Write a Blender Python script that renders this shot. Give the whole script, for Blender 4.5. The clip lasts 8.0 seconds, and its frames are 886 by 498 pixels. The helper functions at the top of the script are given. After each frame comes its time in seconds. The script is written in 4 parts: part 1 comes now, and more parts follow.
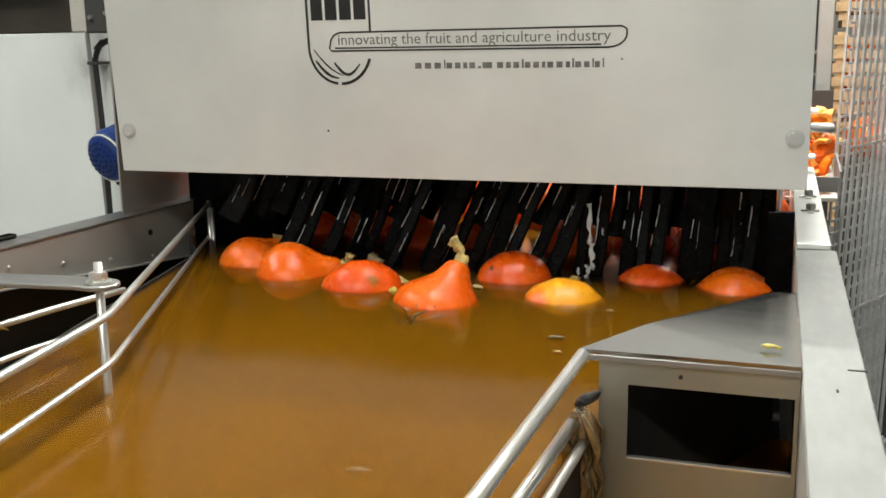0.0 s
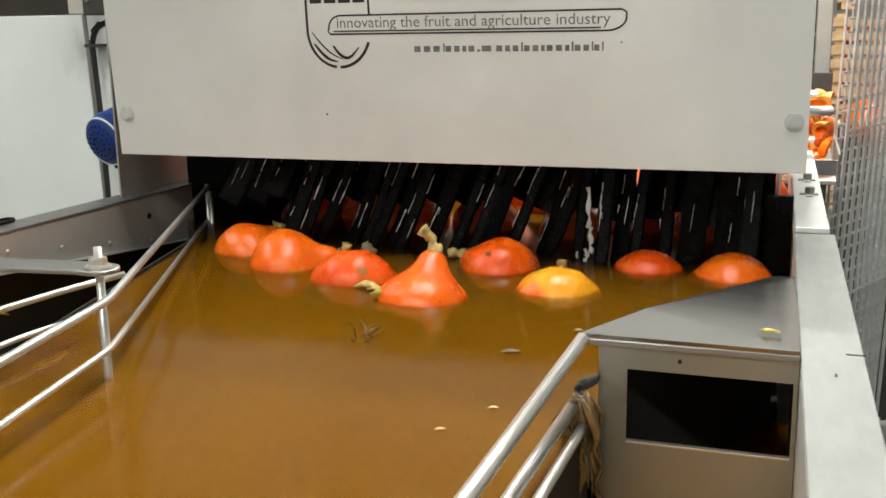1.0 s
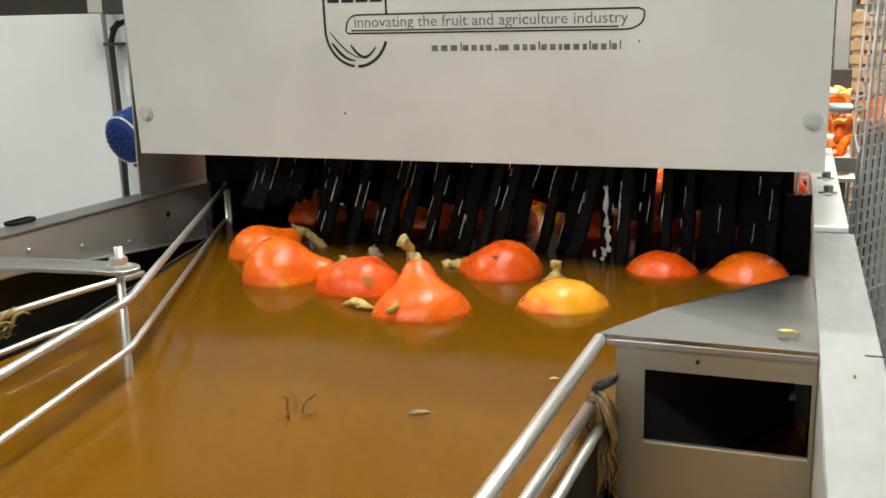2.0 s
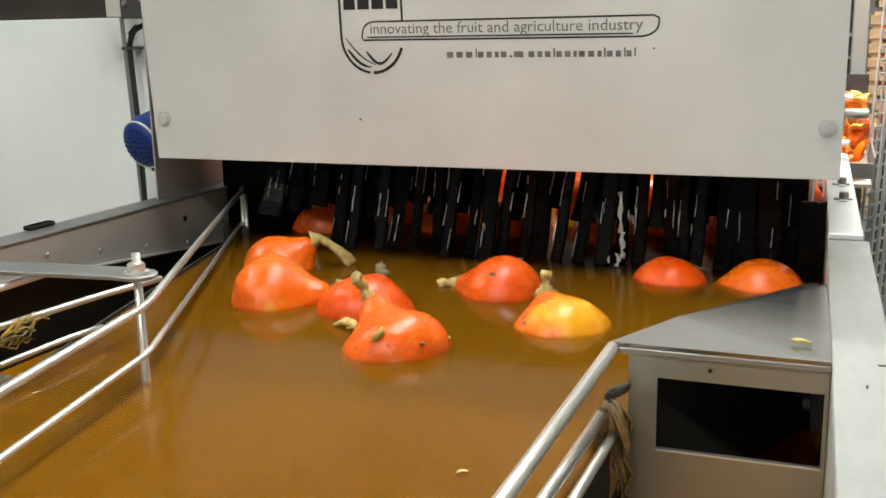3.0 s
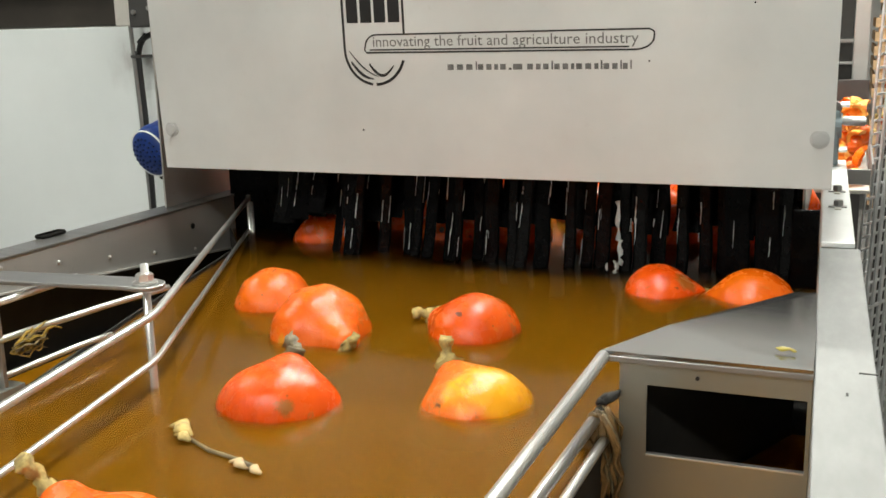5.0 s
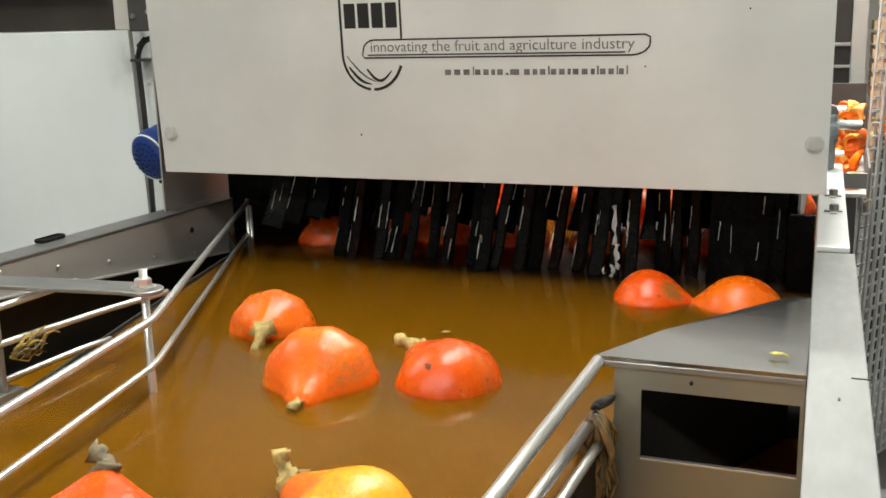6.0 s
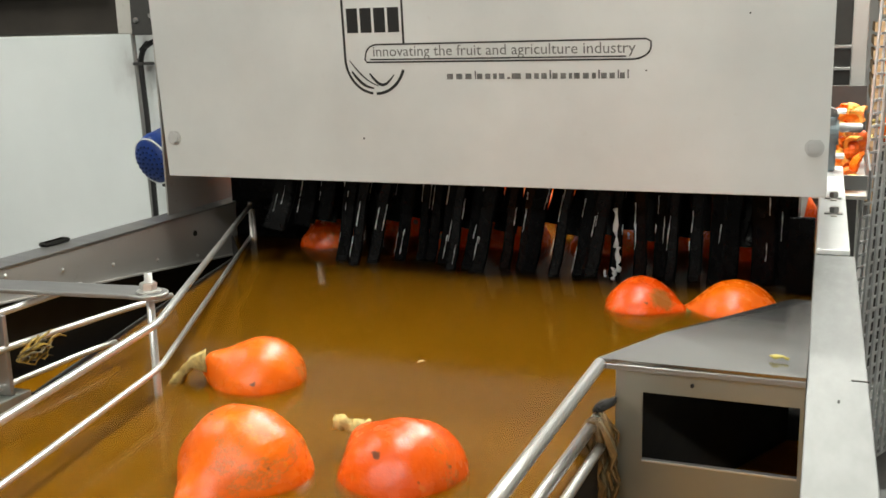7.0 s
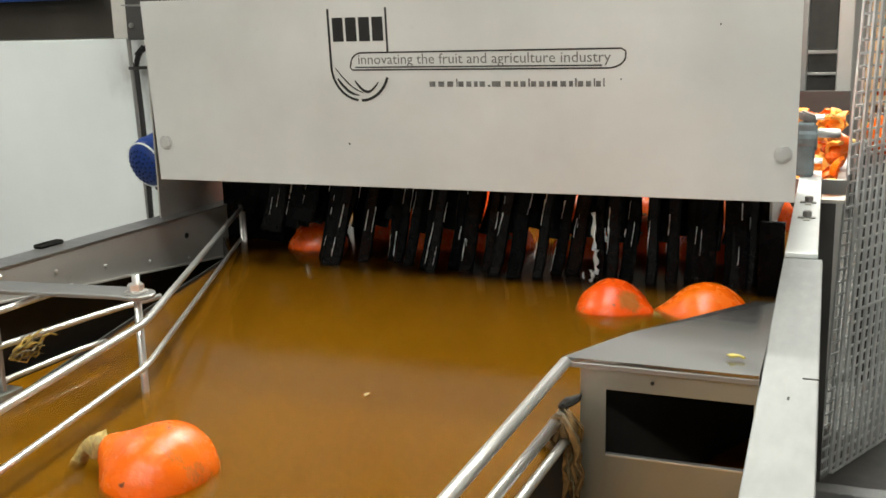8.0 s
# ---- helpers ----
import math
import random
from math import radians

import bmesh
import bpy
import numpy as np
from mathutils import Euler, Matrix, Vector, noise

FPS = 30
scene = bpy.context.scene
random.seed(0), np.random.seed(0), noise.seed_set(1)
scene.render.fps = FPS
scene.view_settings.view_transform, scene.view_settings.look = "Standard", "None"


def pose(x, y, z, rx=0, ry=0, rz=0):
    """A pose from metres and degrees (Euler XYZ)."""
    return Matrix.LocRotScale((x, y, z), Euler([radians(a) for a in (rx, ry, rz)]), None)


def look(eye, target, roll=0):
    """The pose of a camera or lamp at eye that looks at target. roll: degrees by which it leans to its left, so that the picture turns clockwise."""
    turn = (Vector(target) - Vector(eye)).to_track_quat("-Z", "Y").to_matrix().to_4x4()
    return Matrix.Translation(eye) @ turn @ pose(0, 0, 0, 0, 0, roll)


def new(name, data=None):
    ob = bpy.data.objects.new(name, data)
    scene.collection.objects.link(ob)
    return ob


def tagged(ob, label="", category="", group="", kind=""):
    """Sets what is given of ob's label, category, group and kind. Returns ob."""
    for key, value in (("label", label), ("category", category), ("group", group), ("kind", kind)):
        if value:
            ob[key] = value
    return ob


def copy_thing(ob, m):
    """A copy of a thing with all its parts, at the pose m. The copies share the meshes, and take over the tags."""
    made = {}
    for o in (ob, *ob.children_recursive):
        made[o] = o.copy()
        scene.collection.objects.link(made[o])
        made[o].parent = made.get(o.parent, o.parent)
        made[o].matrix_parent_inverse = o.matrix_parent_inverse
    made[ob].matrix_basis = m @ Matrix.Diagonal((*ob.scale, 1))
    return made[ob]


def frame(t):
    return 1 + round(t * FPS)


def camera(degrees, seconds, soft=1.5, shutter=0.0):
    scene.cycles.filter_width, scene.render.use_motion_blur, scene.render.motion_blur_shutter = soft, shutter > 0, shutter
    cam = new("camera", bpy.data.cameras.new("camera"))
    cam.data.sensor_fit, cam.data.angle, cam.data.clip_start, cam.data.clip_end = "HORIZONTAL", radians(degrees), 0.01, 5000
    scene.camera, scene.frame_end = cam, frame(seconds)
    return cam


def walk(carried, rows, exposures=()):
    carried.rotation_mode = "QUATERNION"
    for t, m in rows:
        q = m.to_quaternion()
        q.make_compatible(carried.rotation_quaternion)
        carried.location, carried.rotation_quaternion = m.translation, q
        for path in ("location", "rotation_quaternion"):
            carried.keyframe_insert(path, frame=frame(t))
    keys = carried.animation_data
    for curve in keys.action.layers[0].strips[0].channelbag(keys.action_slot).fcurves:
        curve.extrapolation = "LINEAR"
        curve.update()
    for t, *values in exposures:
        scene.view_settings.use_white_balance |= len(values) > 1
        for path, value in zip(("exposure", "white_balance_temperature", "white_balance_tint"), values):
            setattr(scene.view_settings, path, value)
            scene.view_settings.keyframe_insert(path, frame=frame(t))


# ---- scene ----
cam = camera(46.9, 8.0, soft=1.6)
PATH = [
    (0, (0.635, 0.272, 0.443), (-0.014, 2.121, 0.044), -1.0),
    (0.5, (0.634, 0.274, 0.444), (-0.010, 2.120, 0.020), -1.0),
    (1, (0.633, 0.271, 0.446), (-0.010, 2.114, 0.013), -1.0),
    (1.5, (0.630, 0.270, 0.446), (-0.020, 2.112, 0.011), -1.2),
    (1.7, (0.631, 0.269, 0.448), (-0.038, 2.108, 0.009), -1.2),
    (2.8, (0.636, 0.264, 0.459), (-0.043, 2.088, 0.018), -1.2),
    (3, (0.637, 0.262, 0.461), (-0.065, 2.083, 0.024), -1.2),
    (3.5, (0.642, 0.259, 0.468), (-0.075, 2.075, 0.030), -1.4),
    (4, (0.654, 0.244, 0.476), (-0.066, 2.058, 0.038), -1.5),
    (4.5, (0.659, 0.235, 0.479), (-0.059, 2.050, 0.043), -1.4),
    (6, (0.671, 0.226, 0.488), (-0.047, 2.042, 0.057), -1.4),
    (6.5, (0.671, 0.219, 0.491), (-0.046, 2.036, 0.063), -1.4),
    (7, (0.673, 0.216, 0.493), (-0.048, 2.033, 0.065), -1.5),
    (7.5, (0.693, 0.203, 0.498), (-0.027, 2.019, 0.073), -1.5),
    (8, (0.724, 0.178, 0.507), (0.003, 1.995, 0.081), -1.4),
]
walk(cam, [(t, look(eye, target, roll)) for t, eye, target, roll in PATH])

# ---- light ----
WATER = 0.013
FLOOR = -0.95
CEIL = 2.6
world = bpy.data.worlds.new("hall_air")
world.use_nodes = True
world.node_tree.nodes["Background"].inputs[0].default_value = (0.9, 0.95, 1.0, 1)
world.node_tree.nodes["Background"].inputs[1].default_value = 0.05
scene.world = world
scene.view_settings.exposure = 0.57


def area_lamp(name, x, y, z, sx, sy, watts, color=(0.98, 1.0, 0.90)):
    d = bpy.data.lights.new(name, "AREA")
    d.shape, d.size, d.size_y, d.energy, d.color = "RECTANGLE", sx, sy, watts, color
    ob = new(name, d)
    ob.location = (x, y, z)
    return ob


LAMPS = [(0.85, -1.7, 1.3, 0.3, 40), (-1.2, -1.7, 1.3, 0.3, 31), (0.3, 2.3, 0.25, 2.4, 48), (0.1, 4.12, 1.5, 0.16, 95), (1.6, 6.6, 1.3, 0.3, 45), (-2.6, 1.6, 0.3, 1.3, 20)]
for lx, ly, sx, sy, watts in LAMPS:
    area_lamp("tube_lamp_light", lx, ly, CEIL - 0.13, sx, sy, watts)


# ---- materials ----
class Mat:
    """A node material under construction."""

    def __init__(self, name):
        self.m = bpy.data.materials.new(name)
        self.m.use_nodes = True
        self.t = self.m.node_tree
        self.b = self.t.nodes["Principled BSDF"]
        self.coord = self.t.nodes.new("ShaderNodeTexCoord").outputs["Object"]

    def node(self, kind, **kw):
        n = self.t.nodes.new(kind)
        for k, v in kw.items():
            n.inputs[k].default_value = v
        return n

    def link(self, a, b):
        self.t.links.new(a, b)

    def noise(self, scale, detail=4.0, stretch=(1, 1, 1), rough=0.55):
        mp = self.t.nodes.new("ShaderNodeMapping")
        mp.inputs["Scale"].default_value = stretch
        self.link(self.coord, mp.inputs[0])
        n = self.node("ShaderNodeTexNoise", Scale=scale, Detail=detail, Roughness=rough)
        self.link(mp.outputs[0], n.inputs["Vector"])
        return n.outputs["Fac"]

    def ramp(self, fac, stops):
        r = self.t.nodes.new("ShaderNodeValToRGB")
        e = r.color_ramp.elements
        while len(e) < len(stops):
            e.new(0.5)
        for k, (p, c) in enumerate(stops):
            e[k].position = p
            e[k].color = (*c, 1) if len(c) == 3 else c
        self.link(fac, r.inputs[0])
        return r.outputs[0]

    def mix(self, fac, a, b, mode="MIX"):
        n = self.t.nodes.new("ShaderNodeMix")
        n.data_type, n.blend_type = "RGBA", mode
        for sock, v in ((n.inputs[0], fac), (n.inputs[6], a), (n.inputs[7], b)):
            if isinstance(v, (int, float)):
                sock.default_value = v
            elif isinstance(v, tuple):
                sock.default_value = (*v, 1)
            else:
                self.link(v, sock)
        return n.outputs[2]

    def bump(self, fac, strength, distance=0.002, after=None):
        n = self.node("ShaderNodeBump", Strength=strength, Distance=distance)
        self.link(fac, n.inputs["Height"])
        if after:
            self.link(after, n.inputs["Normal"])
        self.link(n.outputs[0], self.b.inputs["Normal"])
        return n.outputs[0]

    def set(self, **kw):
        for k, v in kw.items():
            k = k.replace("_", " ")
            if hasattr(v, "is_linked"):
                self.link(v, self.b.inputs[k])
            else:
                self.b.inputs[k].default_value = (*v, 1) if isinstance(v, tuple) and "Radius" not in k else v
        return self


def grey(v, warm=0.0):
    return (v * (1 + warm), v, v * (1 - warm * 1.4))


def steel(name, base, metallic, rough, stretch, warm=0.02, dirt=0.25, grain=0.05, tint=(1, 1, 1)):
    k = Mat(name)
    big = k.noise(3.5, 5, (1, 1, 1))
    fine = k.noise(60, 3, stretch)
    spots = k.noise(38, 6, (1, 1, 1), 0.7)
    c = k.mix(k.ramp(big, [(0.35, (0, 0, 0)), (0.72, (1, 1, 1))]), tuple(p * q for p, q in zip(grey(base * 0.9, warm), tint)), tuple(p * q for p, q in zip(grey(base * 1.06, warm), tint)))
    c = k.mix(k.ramp(spots, [(0.62, (0, 0, 0)), (0.78, (dirt, dirt, dirt))]), c, (base * 0.45, base * 0.38, base * 0.27))
    r = k.ramp(fine, [(0.25, grey(rough * 0.8)), (0.75, grey(min(1, rough * 1.2)))])
    k.set(Base_Color=c, Metallic=metallic, Roughness=r)
    k.bump(fine, grain, 0.001)
    return k.m


def plain(name, color, rough=0.5, metallic=0.0, vary=0.25, scale=25, bump=0.15, **kw):
    k = Mat(name)
    n = k.noise(scale, 5)
    lo, hi = tuple(c * (1 - vary) for c in color), tuple(min(1, c * (1 + vary)) for c in color)
    k.set(Base_Color=k.ramp(n, [(0.3, lo), (0.7, hi)]), Roughness=rough, Metallic=metallic, **kw)
    k.bump(k.noise(scale * 4, 4), bump, 0.002)
    return k.m


PANEL = steel("bead_blasted_panel_steel", 0.77, 0.15, 0.42, (1, 1, 0.08), 0.0, 0.10, 0.03, (0.985, 1.0, 1.0))
STEEL = steel("brushed_stainless", 0.36, 0.75, 0.34, (0.06, 1, 1), 0.015, 0.45, 0.08)
RAILTOP = steel("pale_blasted_steel", 0.215, 0.1, 0.55, (1, 0.3, 1), 0.0, 0.06, 0.003)
DULL = steel("stained_dull_steel", 0.62, 0.28, 0.42, (0.06, 1, 1), 0.05, 0.7, 0.1)
BAR = plain("polished_round_bar", (0.70, 0.69, 0.67), 0.30, 0.75, vary=0.08, scale=12, bump=0.0)
LIDSTEEL = steel("wet_lid_steel", 0.36, 0.95, 0.18, (0.06, 1, 1), 0.0, 0.5, 0.08)
BOXSTEEL = steel("wet_brownish_box_steel", 0.42, 0.80, 0.34, (1, 1, 1), 0.0, 0.15, 0.006, (0.95, 1.0, 0.93))
WALLSTEEL = steel("stained_side_steel", 0.52, 0.50, 0.36, (1, 0.06, 1), 0.03, 0.6, 0.05)
BOLTSTEEL = steel("grey_bolt_steel", 0.55, 0.3, 0.4, (1, 1, 1), 0.0, 0.2, 0.03)
DARKGREY = plain("dark_grey_machine_paint", (0.055, 0.052, 0.050), 0.6, vary=0.3, scale=5)
# near-black for dark parts, and for shade painted inside the box and pit
DARK = plain("dark_steel_and_shade", (0.018, 0.016, 0.014), 0.75)
INK = plain("black_print", (0.012, 0.012, 0.013), 0.5, vary=0.3, bump=0.0)
INK2 = plain("thin_grey_print", (0.15, 0.15, 0.15), 0.5, vary=0.4, scale=90, bump=0.0)
RUBBER = plain("wet_black_rubber", (0.0022, 0.0022, 0.0025), 0.20, vary=0.4, scale=50, bump=0.25, Specular_IOR_Level=0.09)
HOSE = plain("black_hose_rubber", (0.012, 0.012, 0.013), 0.45)
BLUE = plain("blue_plastic", (0.010, 0.042, 0.22), 0.38, vary=0.2, scale=30)
BLUEDARK = plain("dark_blue_grill", (0.006, 0.02, 0.10), 0.5)
FLESH = plain("cut_pumpkin_flesh", (0.86, 0.33, 0.045), 0.45, vary=0.25, scale=30, bump=0.4)


def white_wall():
    """Smooth white panel with faint clouding and a grey smudge where the hose is clipped."""
    k = Mat("white_wall_panel")
    c = k.ramp(k.noise(1.6, 5), [(0.3, (0.77, 0.80, 0.80)), (0.7, (0.87, 0.90, 0.90))])
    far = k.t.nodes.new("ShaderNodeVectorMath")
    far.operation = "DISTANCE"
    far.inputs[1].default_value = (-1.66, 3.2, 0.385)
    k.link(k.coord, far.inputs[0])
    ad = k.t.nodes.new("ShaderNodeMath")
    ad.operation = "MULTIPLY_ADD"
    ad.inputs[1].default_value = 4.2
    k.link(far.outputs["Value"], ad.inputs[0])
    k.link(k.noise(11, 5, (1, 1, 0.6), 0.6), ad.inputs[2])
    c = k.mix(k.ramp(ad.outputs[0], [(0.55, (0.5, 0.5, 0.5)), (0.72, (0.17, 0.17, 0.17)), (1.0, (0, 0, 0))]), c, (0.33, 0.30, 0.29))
    k.set(Base_Color=c, Roughness=0.5)
    k.bump(k.noise(7, 4), 0.03, 0.002)
    return k.m


WHITEWALL = white_wall()
BROWNBAND = plain("dark_brown_cladding", (0.035, 0.028, 0.022), 0.6, vary=0.35, scale=4)
CONCRETE = plain("hall_concrete", (0.16, 0.155, 0.15), 0.7, vary=0.3, scale=6)
CEILMAT = plain("hall_ceiling_paint", (0.55, 0.56, 0.56), 0.7, vary=0.1, scale=2)
HALLWALL = plain("hall_wall_paint", (0.42, 0.41, 0.39), 0.7, vary=0.15, scale=2)
WOOD = plain("pale_crate_wood", (0.62, 0.40, 0.22), 0.65, vary=0.25, scale=14)
GALV = plain("galvanised_wire", (0.62, 0.63, 0.64), 0.4, 0.35, vary=0.2)
MOTORGREY = plain("blue_grey_motor_paint", (0.16, 0.21, 0.23), 0.45)
STALK = plain("dry_corky_stalk", (0.46, 0.34, 0.12), 0.8, vary=0.45, scale=70, bump=0.6)
STALKDARK = plain("dark_wet_stalk", (0.16, 0.12, 0.06), 0.6, vary=0.5, scale=70, bump=0.6)
STRAW = plain("wet_brown_straw", (0.16, 0.09, 0.03), 0.5, vary=0.6, scale=60, bump=0.4)
LEAF = plain("yellow_dry_leaf", (0.46, 0.37, 0.07), 0.6, vary=0.4, scale=70, bump=0.4)
GOLD = plain("wet_golden_leaf", (0.36, 0.23, 0.035), 0.4, vary=0.5, scale=80, bump=0.5)
SEED = plain("pale_seed", (0.52, 0.38, 0.20), 0.5, vary=0.2)
# white for the falling jet and for glints drawn on the wet strips
WATER_AND_GLINT = plain("white_water_and_glint", (0.85, 0.87, 0.88), 0.06, vary=0.05, scale=80, bump=0.5, Transmission_Weight=0.45, IOR=1.33)


def lamp_material():
    k = Mat("lamp_diffuser")
    k.set(Base_Color=(0.9, 0.9, 0.88), Emission_Color=(0.98, 1.0, 0.92), Emission_Strength=9.0)
    return k.m


GLOW = lamp_material()


def silt_material(name, alpha):
    """A sheet of silt hanging in the water, letting part of the light through."""
    k = Mat(name)
    cloud = k.noise(2.2, 5, (1, 0.55, 1), 0.6)
    c = k.ramp(cloud, [(0.25, (0.242, 0.097, 0.003)), (0.5, (0.282, 0.117, 0.004)), (0.8, (0.325, 0.139, 0.005))])
    k.set(Base_Color=c, Alpha=alpha, Roughness=1.0, Specular_IOR_Level=0.0)
    return k.m


def water_skin():
    """The clear surface of the water: a mirror by Fresnel's law, else see-through."""
    k = Mat("calm_water_surface")
    swell = k.bump(k.noise(6, 2, (1, 0.5, 1)), 0.10, 0.02)
    ripple = k.bump(k.noise(30, 3, (1, 0.6, 1)), 0.05, 0.006, swell)
    gloss = k.node("ShaderNodeBsdfGlossy", Roughness=0.11)
    clear = k.t.nodes.new("ShaderNodeBsdfTransparent")
    fres = k.node("ShaderNodeFresnel", IOR=1.21)
    both = k.t.nodes.new("ShaderNodeMixShader")
    k.link(ripple, gloss.inputs["Normal"])
    k.link(ripple, fres.inputs["Normal"])
    k.link(fres.outputs[0], both.inputs[0])
    k.link(clear.outputs[0], both.inputs[1])
    k.link(gloss.outputs[0], both.inputs[2])
    k.link(both.outputs[0], k.t.nodes["Material Output"].inputs["Surface"])
    k.t.nodes.remove(k.b)
    return k.m


MUD = water_skin()
SILT_THIN = silt_material("thin_suspended_silt", 0.27)
SILT = silt_material("thick_suspended_silt", 1.0)


def pumpkin_skin(name, low, high, patch=None, side=None, scar=None):
    """Orange skin with faint ribs of colour, corky scars and dark specks."""
    k = Mat(name)
    c = k.ramp(k.noise(9, 4), [(0.3, low), (0.7, high)])
    if side:
        sep = k.t.nodes.new("ShaderNodeSeparateXYZ")
        k.link(k.coord, sep.inputs[0])
        ad = k.t.nodes.new("ShaderNodeMath")
        ad.operation = "MULTIPLY_ADD"
        ad.inputs[1].default_value = 5.0
        k.link(sep.outputs["X"], ad.inputs[0])
        k.link(k.noise(14, 3), ad.inputs[2])
        c = k.mix(k.ramp(ad.outputs[0], [(0.64, (0, 0, 0)), (0.82, (1, 1, 1))]), c, side)
    if patch:
        c = k.mix(k.ramp(k.noise(11, 5, (1, 1, 1.6), 0.65), [(0.60, (0, 0, 0)), (0.70, (1, 1, 1))]), c, patch)
    c = k.mix(k.ramp(k.noise(70, 5, (1, 1, 0.5), 0.7), [(0.59, (0, 0, 0)), (0.72, (0.5, 0.5, 0.5))]), c, (0.80, 0.27, 0.06))
    c = k.mix(k.ramp(k.noise(26, 6, (1, 1, 0.35), 0.75), [(0.56, (0, 0, 0)), (0.78, (0.30, 0.30, 0.30))]), c, (0.84, 0.23, 0.04))
    c = k.mix(k.ramp(k.noise(38, 2), [(0.715, (0, 0, 0)), (0.75, (0.9, 0.9, 0.9))]), c, (0.06, 0.025, 0.01))
    c = k.mix(k.ramp(k.noise(6, 7, (1, 1, 0.45), 0.8), [(0.575, (0, 0, 0)), (0.60, (0.6, 0.6, 0.6)), (0.625, (0, 0, 0))]), c, (0.45, 0.17, 0.05))
    if scar:
        (sx, sy, sz), size, tone = scar
        far = k.t.nodes.new("ShaderNodeVectorMath")
        far.operation = "DISTANCE"
        far.inputs[1].default_value = (sx, sy, sz)
        k.link(k.coord, far.inputs[0])
        ad = k.t.nodes.new("ShaderNodeMath")
        ad.operation = "MULTIPLY_ADD"
        ad.inputs[1].default_value = 0.62 / size
        k.link(far.outputs["Value"], ad.inputs[0])
        k.link(k.noise(52, 8, (1, 1, 1), 0.9), ad.inputs[2])
        c = k.mix(k.ramp(ad.outputs[0], [(0.78, (0.9, 0.9, 0.9)), (0.88, (0.35, 0.35, 0.35)), (0.95, (0, 0, 0))]), c, tone)
    k.set(Base_Color=c, Roughness=k.ramp(k.noise(40, 4), [(0.3, grey(0.20)), (0.8, grey(0.36))]), Specular_IOR_Level=0.45, Subsurface_Weight=0.03, Subsurface_Radius=(0.02, 0.006, 0.002))
    k.bump(k.noise(48, 6, (1, 1, 0.6), 0.7), 0.65, 0.003)
    return k.m


SKIN_RED = pumpkin_skin("red_orange_skin", (0.66, 0.068, 0.002), (0.82, 0.115, 0.004))
SKIN_ORANGE = pumpkin_skin("orange_skin", (0.79, 0.113, 0.003), (0.91, 0.175, 0.005))
SKIN_PATCHED = pumpkin_skin("orange_skin_with_yellow_flank", (0.77, 0.103, 0.003), (0.89, 0.165, 0.005), patch=(0.75, 0.33, 0.03))
SKIN_YELLOW = pumpkin_skin("half_yellow_skin", (0.76, 0.12, 0.01), (0.84, 0.18, 0.014), side=(0.88, 0.37, 0.013))
SKIN_CORKY = pumpkin_skin("orange_skin_with_corky_scar", (0.74, 0.068, 0.002), (0.86, 0.110, 0.004), scar=((-0.0398, -0.023, 0.0567), 0.034, (0.34, 0.12, 0.02)))
SKIN_CRACKED = pumpkin_skin("red_orange_skin_with_pale_crack", (0.72, 0.066, 0.002), (0.84, 0.110, 0.004), scar=((-0.0611, 0.0446, -0.0076), 0.019, (0.36, 0.14, 0.03)))
SKIN_PINK = pumpkin_skin("orange_skin_with_pinkish_scab", (0.75, 0.092, 0.003), (0.89, 0.150, 0.004), scar=((0.0621, 0.0307, -0.0313), 0.026, (0.74, 0.20, 0.06)))


# ---- mesh helpers ----
def mesh_ob(name, verts, faces, mat, parent=None, label="", smooth=False):
    me = bpy.data.meshes.new(name)
    me.from_pydata([tuple(v) for v in verts], [], faces)
    me.materials.append(mat)
    if smooth:
        me.polygons.foreach_set("use_smooth", [True] * len(me.polygons))
    me.update()
    ob = new(name, me)
    ob.parent = parent
    if label:
        ob["label"] = label
    return ob


def part(name, bm, mat, parent=None, label="", smooth=False):
    bmesh.ops.recalc_face_normals(bm, faces=bm.faces)
    me = bpy.data.meshes.new(name)
    bm.to_mesh(me)
    bm.free()
    me.materials.append(mat)
    if smooth:
        me.polygons.foreach_set("use_smooth", [True] * len(me.polygons))
    ob = new(name, me)
    ob.parent = parent
    if label:
        ob["label"] = label
    return ob


def empty(name, x=0, y=0, z=0):
    ob = new(name)
    ob.empty_display_size = 0.05
    ob.location = (x, y, z)
    return ob


def add_box(bm, x0, x1, y0, y1, z0, z1, bevel=0.0, m=None):
    r = bmesh.ops.create_cube(bm, size=1.0)
    vs = r["verts"]
    for v in vs:
        v.co = Vector((x0 + (v.co.x + 0.5) * (x1 - x0), y0 + (v.co.y + 0.5) * (y1 - y0), z0 + (v.co.z + 0.5) * (z1 - z0)))
    if bevel:
        es = list({e for v in vs for e in v.link_edges})
        out = bmesh.ops.bevel(bm, geom=es, offset=bevel, segments=2, affect="EDGES", profile=0.5)
        vs = list({v for f in out["faces"] for v in f.verts} | {v for v in vs if v.is_valid})
    if m is not None:
        bmesh.ops.transform(bm, matrix=m, verts=vs)


def box(name, x0, x1, y0, y1, z0, z1, mat, parent=None, bevel=0.0015, label=""):
    bm = bmesh.new()
    add_box(bm, x0, x1, y0, y1, z0, z1, bevel)
    return part(name, bm, mat, parent, label)


def splayed(name, x0, x1, y0, y1, z0, z1, mat, parent, slope, bevel=0.001, label=""):
    """A box along y whose x drifts by slope for each metre short of y = 2: the flume widens a little towards its end."""
    bm = bmesh.new()
    add_box(bm, x0, x1, y0, y1, z0, z1, bevel)
    for v in bm.verts:
        v.co.x += slope * (2.0 - v.co.y)
    return part(name, bm, mat, parent, label)


LEFT, RIGHT = -0.039, 0.0185


